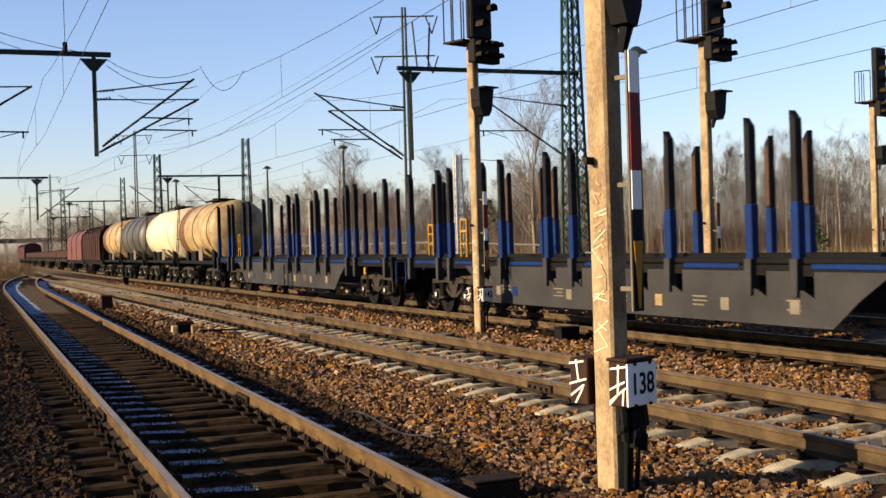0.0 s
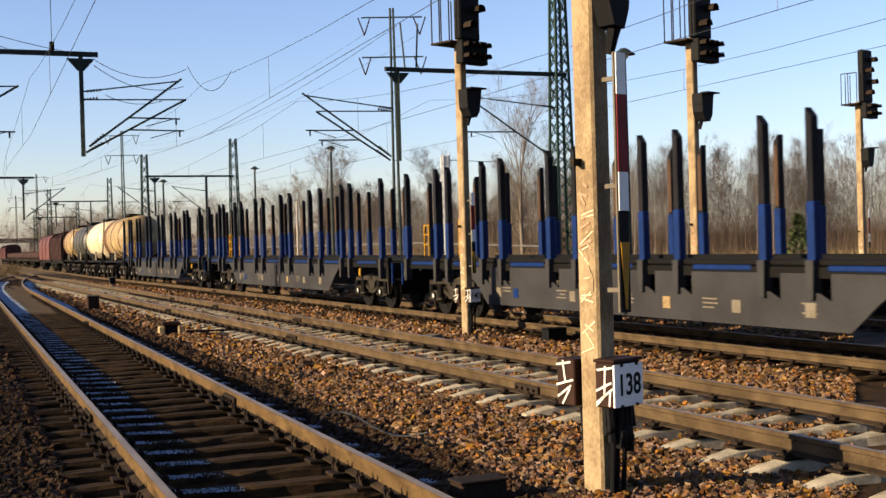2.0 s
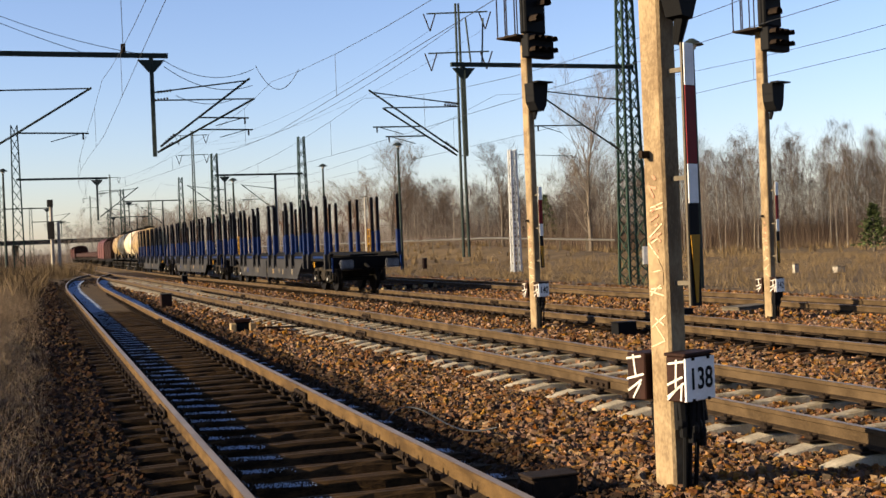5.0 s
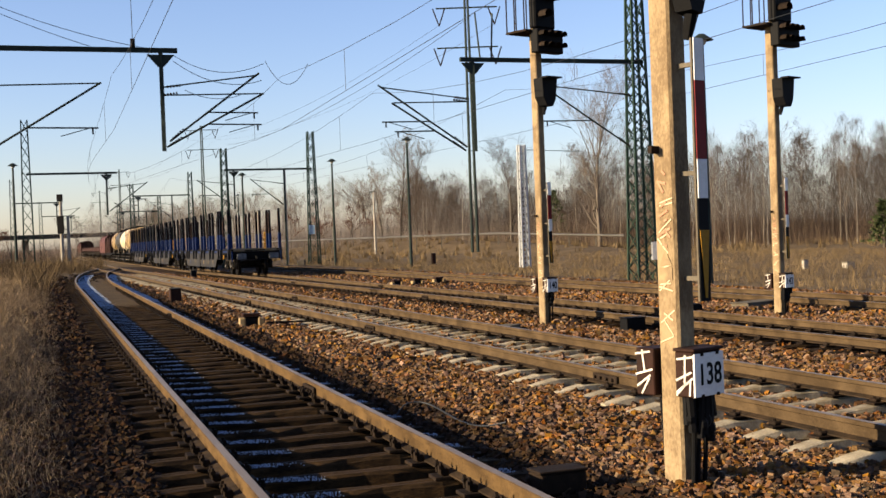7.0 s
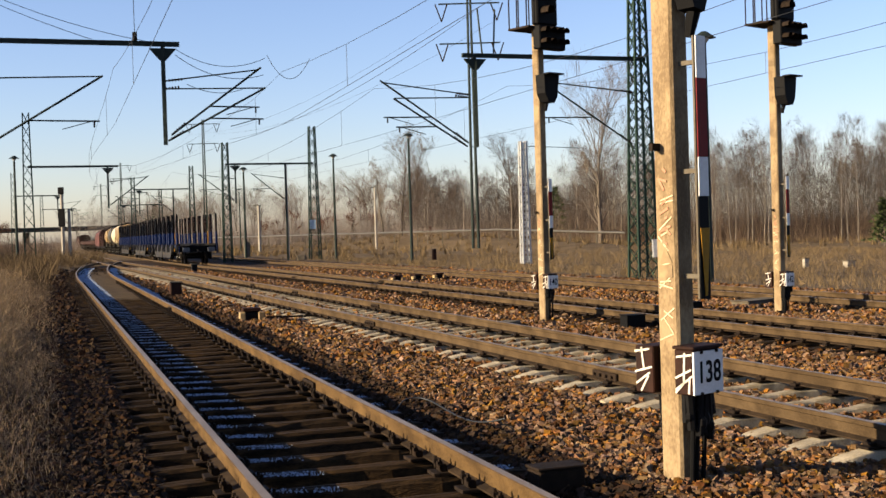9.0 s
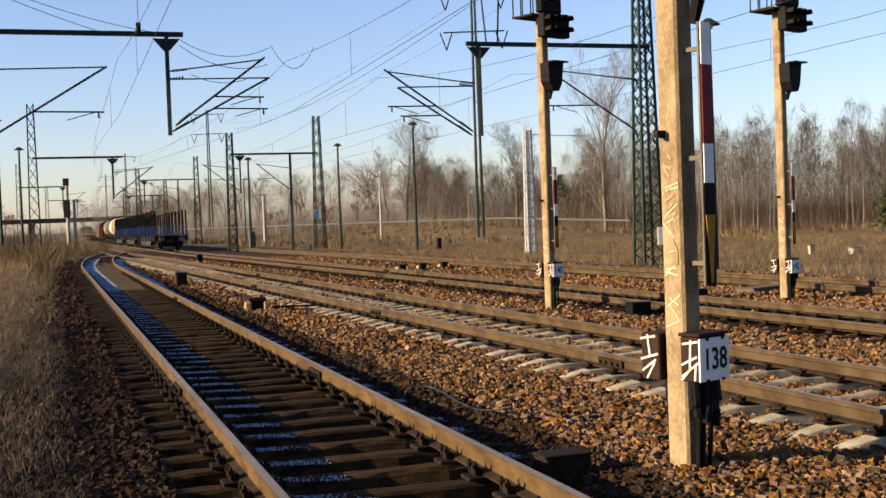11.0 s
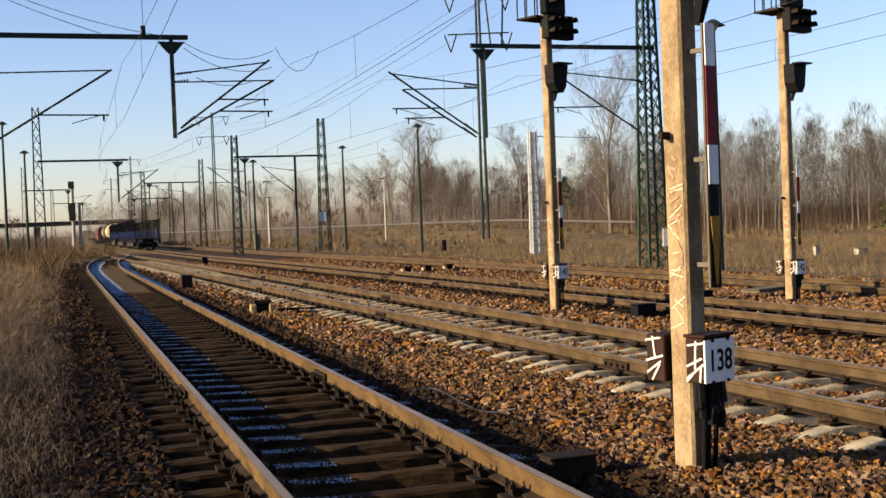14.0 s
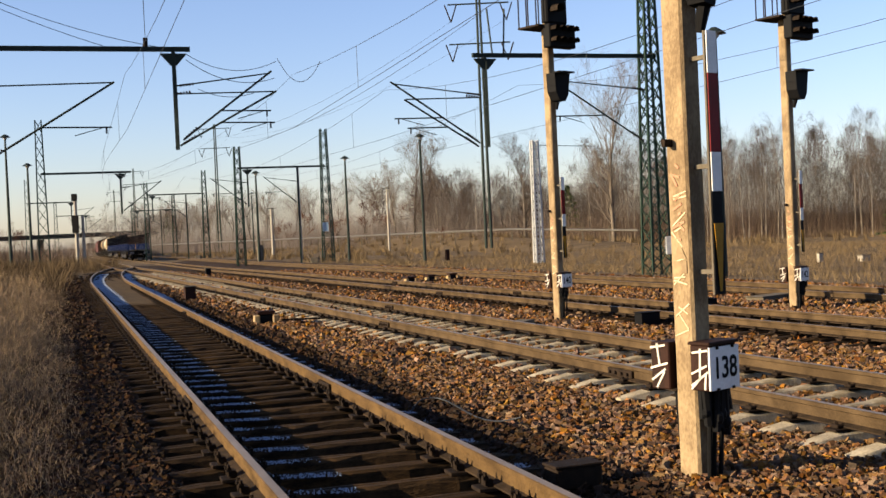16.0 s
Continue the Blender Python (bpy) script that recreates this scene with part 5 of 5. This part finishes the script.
# ---- pipeline, bridge, far things ----
def pipeline():
    s = thing("pipeline", "silver clad heating pipeline on low supports", "pipeline")
    pts = [(-78.0, 318.0), (-52.0, 262.0), (-28.0, 212.0), (-8.0, 172.0), (8.0, 140.0), (19.0, 118.0)]
    for a, b in zip(pts[:-1], pts[1:]):
        za, zb = (1.55, 1.55) if b[1] > 130 else (1.55, 0.9)
        part("pipe", tube(B(), (*a, za), (*b, zb), 0.10, n=10), PIPEMAT, s)
        n = 5
        for i in range(n):
            t = i / n
            x, y = a[0] + (b[0] - a[0]) * t, a[1] + (b[1] - a[1]) * t
            z = float(land(x, y)) - 0.2
            part("support", bar(B(), (x, y, z), (x, y, 1.44), 0.16, 0.16), CONCRETE, s)


pipeline()


def bridge():
    s = thing("road_bridge", "dark road bridge over the tracks in the hazy distance", "bridge")
    part("deck", bar(B(), (-260, 372, 5.35), (-92, 392, 5.35), 8.0, 0.9), BRIDGE, s)
    part("parapet", bar(B(), (-260, 367.8, 6.05), (-92, 387.8, 6.05), 0.12, 0.5), BRIDGE, s)
    for x in (-190, -158, -128, -100):
        y = 372 + (x + 260) * 20 / 168
        part("pier", box(B(), (x, y, 2.2), (0.9, 4.0, 5.2)), CONCRETE, s)


BRIDGE = mat("dark_bridge_steel", (0.01053, 0.01287, 0.01638), (0.00702, 0.008775, 0.0117), 0.7, 0, 0.2, 0.1, 2)
bridge()


def marker(x, y, z0, h, w, mt, name, label, cat):
    s = thing(name, label, cat, m=pose(x, y, z0, 0, 0, 19))
    part("body", box(B(), (0, 0, h / 2), (w, w * 0.8, h), bevel=w * 0.08), mt, s)
    part("cap", box(B(), (0, 0, h + 0.02), (w * 1.12, w * 0.92, 0.04), bevel=0.008), CONCRETE, s)
    return s


def point_box(x, y, z0, rz, yellow=True):
    s = thing("point_machine", "low dark point machine with yellow and white ends", "point machine", "point machines", m=pose(x, y, z0, 0, 0, rz))
    part("case", box(B(), (0, 0.02, 0.12), (0.30, 0.24, 0.18), bevel=0.02), BLACK, s)
    part("lid", box(B(), (0, 0.02, 0.25), (0.36, 0.30, 0.07), bevel=0.008), BROWNBOX, s)
    for k in (-1, 1):
        part("end_block", box(B(), (k * 0.19, -0.06 - 0.05 * k, 0.10), (0.13, 0.22, 0.20), bevel=0.02), TANKYELLOW if yellow else CONCRETE, s)
    part("rod", tube(B(), (0.3, -0.1, 0.08), (1.5, -0.1, 0.06), 0.02, n=6), DARKIRON, s)
    return s


point_box(-3.7, 25.0, -0.04, 14)

for dx in (-0.75, 0.0, 0.8):
    point_box(-0.55 + dx * 1.1, 50.2 + dx * 0.9, -0.36, 25)


def track_box(x, y, z0, rz, s_, mt, label):
    s = thing("track_box", label, "track box", "track boxes", m=pose(x, y, z0, 0, 0, rz))
    part("case", box(B(), (0, 0, 0.08), (s_[0], s_[1], s_[2]), bevel=0.012), mt, s)
    part("lid", box(B(), (0, 0, 0.08 + s_[2] / 2 + 0.012), (s_[0] * 1.06, s_[1] * 1.06, 0.02), bevel=0.006), mt, s)
    return s


track_box(0.80, 8.10, -0.04, 20, (0.34, 0.20, 0.14), DARKIRON, "small rusty brown box beside the rail")
track_box(1.3, 21.3, -0.08, 60, (0.55, 0.3, 0.12), CONCRETE, "pale concrete cable cover beside the track")
track_box(4.0, 24.2, -0.30, 18, (0.42, 0.3, 0.24), BLACK, "black track-side box between the rails")
track_box(6.0, 28.0, -0.34, 18, (0.4, 0.3, 0.26), BLACK, "black track-side box between the rails")
track_box(8.0, 29.6, -0.36, 40, (1.6, 0.5, 0.12), CONCRETE, "pale concrete slab in the gravel")
marker(-7.65, 36.5, -0.08, 0.46, 0.34, BROWNBOX, "relay_cabinet", "small dark rusty cabinet beside the near track", "cabinet")
marker(18.4, 59.5, float(land(18.4, 59.5)) - 0.1, 0.5, 0.26, PALECONC, "marker_stone", "pale marker stone in the dry grass", "marker stone")
marker(20.2, 58.5, float(land(20.2, 58.5)) - 0.1, 0.36, 0.5, PALECONC, "marker_stone", "white toppled marker stone in the grass", "marker stone")
marker(0.3, 90.5, -0.5, 0.8, 0.3, BROWNBOX, "relay_cabinet", "small dark relay cabinet beside the lamp post", "cabinet")
marker(-18.3, 122.0, -0.4, 1.5, 0.6, CONCRETE, "relay_cabinet", "pale relay cabinet beside the tracks", "cabinet")
marker(-12.4, 64.0, -0.4, 0.7, 0.3, BLACK, "dwarf_signal", "small dark dwarf signal beside the track", "dwarf signal")


def loose_cable():
    pts = []
    for k in range(30):
        t = k / 29
        x = -0.4 + 1.0 * t
        y = 11.6 - 0.9 * t + 0.35 * math.sin(t * 5)
        pts.append((x, y, float(ballast_z(x, y)) + 0.06 + 0.05 * math.sin(t * 7)))
    tagged(new("loose_cable", wire("loose_cable", pts, 0.008, "")), "loose grey cable lying on the gravel", "cable")


loose_cable()


# ---- gravel and grass ----
def stones():
    rng = np.random.default_rng(7)
    out = []
    for y0, y1, xw, dens, size in ((0.0, 4.5, 3, 300, 0.026), (4.5, 10, 7, 480, 0.025), (10, 16, 9, 330, 0.028), (16, 26, 14, 115, 0.037), (26, 46, 24, 44, 0.044), (46, 78, 30, 10, 0.052)):
        n = int((y1 - y0) * 2 * xw * dens)
        y = rng.uniform(y0, y1, n)
        x = rng.uniform(-0.40, 0.42, n) * np.maximum(y, 5.0) * (1.0 if y0 else 1.5)
        keep = rng.random(n) < (0.82 * np.maximum(y, 5.0) / (2 * xw) * 1.0 + 0.15)
        x, y = x[keep], y[keep]
        v2 = (x - (7.22 - 0.345 * y)) * 0.945
        d1 = (x - (2.03 - 0.3135 * y)) * 0.954
        ok = (d1 > -2.7 - rng.random(len(x)) * 0.8) & (v2 < 15.0)
        for fx, c in ((d1, 0.954), (v2, 0.945), ((x - (13.93 - 0.352 * y)) * 0.943, 1)):
            ok &= np.abs(np.abs(fx) - 0.7525) > 0.085
        x, y = x[ok], y[ok]
        s = size * rng.uniform(0.55, 1.3, len(x))
        z = ballast_z(x, y) - 0.03 + s * rng.uniform(0.0, 0.75, len(x))
        out.append(np.stack([x, y, z, s], -1))
    P = np.concatenate(out)
    across = (P[:, 0] - (2.03 - 0.3135 * P[:, 1])) * 0.954
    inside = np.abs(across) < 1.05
    verge = ((across < -1.05) & (across > -9)) | ((across > 1.05) & (across < 1.75))
    stone_mesh(P[verge], SHADEDVERGE, "brown gravel beside the near track, shade put into its colour", rng)
    stone_mesh(P[~inside & ~verge], BALLAST, "rust-brown broken ballast stones between the tracks", rng)
    stone_mesh(P[inside][::2], GAPSHADE, "ballast stones between the sleepers, darkened as gap shade", rng)


def stone_mesh(P, material, label, rng):
    n = len(P)
    cube = np.array([(-1, -1, -1), (1, -1, -1), (1, 1, -1), (-1, 1, -1), (-1, -1, 1), (1, -1, 1), (1, 1, 1), (-1, 1, 1)], float) * 0.62
    faces = np.array([(0, 3, 2, 1), (4, 5, 6, 7), (0, 1, 5, 4), (1, 2, 6, 5), (2, 3, 7, 6), (3, 0, 4, 7)])
    v = cube[None] * rng.uniform(0.65, 1.25, (n, 8, 1)) + rng.normal(0, 0.14, (n, 8, 3))
    v[:, :, 2] *= 0.92
    a, b = rng.uniform(0, 6.28, n), rng.uniform(-1.2, 1.2, n)
    ca, sa, cb, sb = np.cos(a), np.sin(a), np.cos(b), np.sin(b)
    x, y, z = v[..., 0], v[..., 1], v[..., 2]
    y, z = y * cb[:, None] - z * sb[:, None], y * sb[:, None] + z * cb[:, None]
    x, y = x * ca[:, None] - y * sa[:, None], x * sa[:, None] + y * ca[:, None]
    v = np.stack([x, y, z], -1) * P[:, None, 3:4] * 1.25 + P[:, None, :3]
    f = (faces[None] + np.arange(n)[:, None, None] * 8).reshape(-1, 4)
    me = raw_mesh("ballast", v.reshape(-1, 3), f, material)
    me.shade_flat()
    tagged(new("ballast", me), label, "ballast", kind="stuff")


# brown gravel colour, darkened to carry the shadows beside the near track
SHADEDVERGE = mat("dark_verge_gravel", (0.0357, 0.0179, 0.00663), (0.0119, 0.00595, 0.00255), 0.9, 0, 5, 0.5, 50, island=0.65, hue=0.015, sat=0.5)
# near-black base colour stands in for the shade in the sleeper gaps
GAPSHADE = mat("dark_oily_ballast", (0.006006, 0.003385, 0.001638), (0.002184, 0.001365, 0.000819), 0.85, 0, 5, 0.5, 50, island=0.6)


def gap_shade_bed():
    """The bed between the sleepers of the near track, gap shade put into its colour."""
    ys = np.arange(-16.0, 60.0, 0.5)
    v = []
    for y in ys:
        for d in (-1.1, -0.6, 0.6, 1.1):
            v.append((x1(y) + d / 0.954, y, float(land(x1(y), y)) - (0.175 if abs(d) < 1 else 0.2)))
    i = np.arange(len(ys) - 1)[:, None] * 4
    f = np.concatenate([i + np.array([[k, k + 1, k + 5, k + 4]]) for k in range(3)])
    tagged(new("track_bed", raw_mesh("track_bed", np.array(v), f, GAPSHADE)), "gravel bed under the sleepers, darkened as gap shade", "track bed", kind="structure")


gap_shade_bed()


def sandy_infill():
    """Trodden sand that fills the far part of the near track up to the sleepers' tops."""
    ys = np.arange(30.0, 66.0, 0.5)
    rng = np.random.default_rng(31)
    v = []
    for y in ys:
        top = -0.12 + 0.135 * float(sstep(30, 38, y))
        for d in (-0.70, -0.35, 0.0, 0.35, 0.70):
            v.append((x1(y) + d / 0.954, y, float(land(x1(y), y)) + top + rng.uniform(-0.006, 0.006)))
    i = np.arange(len(ys) - 1)[:, None] * 5
    f = np.concatenate([i + np.array([[k, k + 1, k + 6, k + 5]]) for k in range(4)])
    tagged(new("sand_infill", raw_mesh("sand_infill", np.array(v), f, SAND)), "trodden sandy soil filling the track between its rails", "soil", kind="structure")


SAND = mat("trodden_sandy_soil", (0.0729, 0.048, 0.0206), (0.03, 0.0189, 0.00772), 0.95, 0, 1.5, 0.8, 22)
sandy_infill()
stones()


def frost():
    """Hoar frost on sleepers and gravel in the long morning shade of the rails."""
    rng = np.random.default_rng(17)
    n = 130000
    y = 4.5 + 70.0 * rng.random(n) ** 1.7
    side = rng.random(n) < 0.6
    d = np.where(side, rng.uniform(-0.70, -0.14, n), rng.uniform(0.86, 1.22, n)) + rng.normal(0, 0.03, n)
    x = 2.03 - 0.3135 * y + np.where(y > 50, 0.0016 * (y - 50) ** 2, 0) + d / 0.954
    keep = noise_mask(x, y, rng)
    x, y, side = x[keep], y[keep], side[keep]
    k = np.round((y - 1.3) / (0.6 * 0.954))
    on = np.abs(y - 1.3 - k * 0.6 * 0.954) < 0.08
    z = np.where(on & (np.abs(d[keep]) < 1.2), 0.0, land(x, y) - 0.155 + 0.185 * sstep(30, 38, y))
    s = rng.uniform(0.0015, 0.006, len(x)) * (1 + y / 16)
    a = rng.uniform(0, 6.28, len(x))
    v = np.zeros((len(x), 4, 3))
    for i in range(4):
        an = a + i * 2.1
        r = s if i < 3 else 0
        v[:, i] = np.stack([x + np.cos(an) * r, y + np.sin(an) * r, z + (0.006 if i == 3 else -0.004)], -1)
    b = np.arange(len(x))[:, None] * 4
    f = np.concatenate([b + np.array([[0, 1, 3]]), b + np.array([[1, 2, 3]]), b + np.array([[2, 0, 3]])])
    tagged(new("frost", raw_mesh("frost", v.reshape(-1, 3), f, SHADEFROST)), "patches of hoar frost beside the rails, tinted with shade blue", "frost", kind="stuff")


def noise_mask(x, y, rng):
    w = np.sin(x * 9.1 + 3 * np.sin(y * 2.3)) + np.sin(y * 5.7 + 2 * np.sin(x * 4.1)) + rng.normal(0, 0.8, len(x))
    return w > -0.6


# the blue of the rails' shade is put into the frost's base colour
SHADEFROST = mat("white_hoar_frost", (0.2795, 0.3312, 0.414), (0.1966, 0.2381, 0.3002), 0.8, 0, 20, 0, 80)
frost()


def blades(name, label, X, Y, H, W, seed, material, lean=0.35):
    rng = np.random.default_rng(seed)
    n = len(X)
    Z = land(X, Y) - 0.06
    a = rng.uniform(0, 6.28, n)
    dx, dy = np.cos(a) * W, np.sin(a) * W
    l1 = rng.normal(0, lean, (n, 2)) * H[:, None]
    v = np.zeros((n, 4, 3))
    v[:, 0] = np.stack([X - dx, Y - dy, Z], -1)
    v[:, 1] = np.stack([X + dx, Y + dy, Z], -1)
    v[:, 2] = np.stack([X + dx * 0.7 + l1[:, 0] * 0.57, Y + dy * 0.7 + l1[:, 1] * 0.57, Z + H * 0.6], -1)
    v[:, 3] = np.stack([X + l1[:, 0], Y + l1[:, 1], Z + H], -1)
    i = np.arange(n)[:, None] * 4
    f = np.concatenate([i + np.array([[0, 1, 2]]), i + np.array([[0, 2, 3]])])
    me = raw_mesh(name, v.reshape(-1, 3), f, material)
    return tagged(new(name, me), label, "grass", kind="stuff")


rg = np.random.default_rng(21)


def clumped(n, x0, x1_, y0, y1, fn, seed):
    r = np.random.default_rng(seed)
    cx, cy = r.uniform(x0, x1_, n // 14), r.uniform(y0, y1, n // 14)
    k = r.integers(0, len(cx), n)
    x, y = cx[k] + r.normal(0, 0.16, n), cy[k] + r.normal(0, 0.16, n)
    ok = fn(x, y)
    return x[ok], y[ok]


def left_side(x, y):
    d = (x - (2.03 - 0.3135 * y)) * 0.954
    return (d < -1.8) & (d > -7)




def ribbons(p, q, w, rng):
    """Thin two-triangle slivers from p to q."""
    n = len(p)
    a = rng.uniform(0, 6.28, n)
    o = np.stack([np.cos(a) * w, np.sin(a) * w, np.zeros(n)], -1)
    return np.stack([p - o, p + o, q + o * 0.7, q - o * 0.7], 1)


def bramble(name, label, X, Y, H, W, seed, material, twigs):
    """Arching dry stems, each with side twigs."""
    rng = np.random.default_rng(seed)
    n = len(X)
    base = np.stack([X, Y, land(X, Y) - 0.05], -1)
    a = rng.uniform(0, 6.28, n)
    lean = np.stack([np.cos(a), np.sin(a), np.zeros(n)], -1) * rng.uniform(0.1, 0.9, (n, 1))
    wob = rng.normal(0, 0.07, (5, n, 3)) * H[None, :, None]
    up = np.array([0, 0, 1.0])

    def at(t, k):
        return base + H[:, None] * (lean * (t ** 2)[:, None] + up * (t * (1.15 - 0.4 * t))[:, None]) + wob[k] * (k > 0)
    ts = [np.full(n, v) for v in (0, 0.3, 0.55, 0.8, 1.0)]
    P = [at(t, k) for k, t in enumerate(ts)]
    quads = [ribbons(P[k], P[k + 1], W * (1 - 0.17 * k), rng) for k in range(4)]
    for _ in range(twigs):
        k = rng.integers(1, 4)
        f = rng.random((n, 1))
        p = P[k] * (1 - f) + P[k + 1] * f
        d = rng.normal(0, 1, (n, 3)) * np.array([1, 1, 0.6]) + up * 0.5 + lean * 0.4
        d = d / np.linalg.norm(d, axis=1)[:, None] * (H * rng.uniform(0.08, 0.32, n))[:, None]
        quads.append(ribbons(p, p + d, W * 0.6, rng))
    v = np.concatenate(quads).reshape(-1, 3)
    me = raw_mesh(name, v, np.arange(len(v)).reshape(-1, 4), material)
    return tagged(new(name, me), label, "shrub", kind="stuff")


def left_rise(x, y):
    """How far the shrubs stand back from the near track's sleeper ends, 0 to 1."""
    d = (x - (2.03 - 0.3135 * y)) * 0.954
    return np.clip((-1.8 - d) / 1.6, 0.0, 1.0)


SHRUB = mat("grey_brown_dry_shrub_stems", (0.225, 0.158, 0.09), (0.093, 0.063, 0.036), 0.95, 0, 0.9, 0, 7, island=0.5, hue=0.012, sat=0.5)
X, Y = clumped(26000, -10, -1.5, 4.2, 22, left_side, 5)
R = left_rise(X, Y)
bramble("shrub", "dry grey-brown bramble stems beside the near track", X, Y, (0.12 + 0.75 * R) * rg.uniform(0.5, 1.25, len(X)), rg.uniform(0.0012, 0.0026, len(X)) * (1 + Y / 30), 6, SHRUB, 5)
X, Y = clumped(16000, -16, -5, 20, 48, left_side, 55)
R = left_rise(X, Y)
bramble("shrub", "dry grey-brown bramble stems along the bank", X, Y, (0.15 + 0.85 * R) * rg.uniform(0.5, 1.25, len(X)), rg.uniform(0.003, 0.006, len(X)), 56, SHRUB, 4)
X, Y = clumped(70000, -14, -1.5, 4.2, 40, left_side, 57)
blades("grass", "matted dry brown grass beside the track", X, Y, (0.06 + 0.34 * left_rise(X, Y)) * rg.uniform(0.4, 1.2, len(X)), rg.uniform(0.0009, 0.002, len(X)) * (1 + Y / 20), 58, GRASS, 0.6)
X, Y = clumped(60000, -48, -8, 40, 110, lambda x, y: ((x - (2.03 - 0.3135 * y + np.where(y > 50, 0.0016 * (y - 50) ** 2, 0))) * 0.954 < -1.9), 8)
blades("grass", "tall dry brown grass on the bank", X, Y, rg.uniform(0.3, 1.3, len(X)), rg.uniform(0.004, 0.010, len(X)), 9, GRASS)


def field_side(x, y):
    v = (x - (7.22 - 0.345 * y)) * 0.945
    return (v > 15.5) & (v < 60)


X, Y = clumped(120000, -20, 50, 24, 110, field_side, 12)
blades("grass", "pale dry grass field beyond the tracks", X, Y, rg.uniform(0.12, 0.5, len(X)), rg.uniform(0.003, 0.009, len(X)), 13, GREENGRASS)
X, Y = clumped(50000, -90, 70, 110, 300, lambda x, y: ((x - (7.22 - 0.345 * y)) * 0.945 > 18), 14)
blades("grass", "pale dry grass on the far bank", X, Y, rg.uniform(0.3, 0.9, len(X)), rg.uniform(0.02, 0.05, len(X)), 15, GREENGRASS)


# ---- movement ----
def motions():
    for w, length, at in TRAIN:
        rows = []
        for k in range(33):
            t = k * 0.5
            rows.append((t, on_track(S0 + at + gone(t), length / 2)))
        walk(w, rows)
        # the wheels roll without slipping
        for ws in w.children_recursive:
            if ws.name.startswith("wheelset"):
                x = ws.matrix_basis.translation.x
                walk(ws, [(k * 0.05, pose(x, 0, WHEEL_R, 0, math.degrees(gone(k * 0.05) / WHEEL_R), 0)) for k in range(321)])


motions()
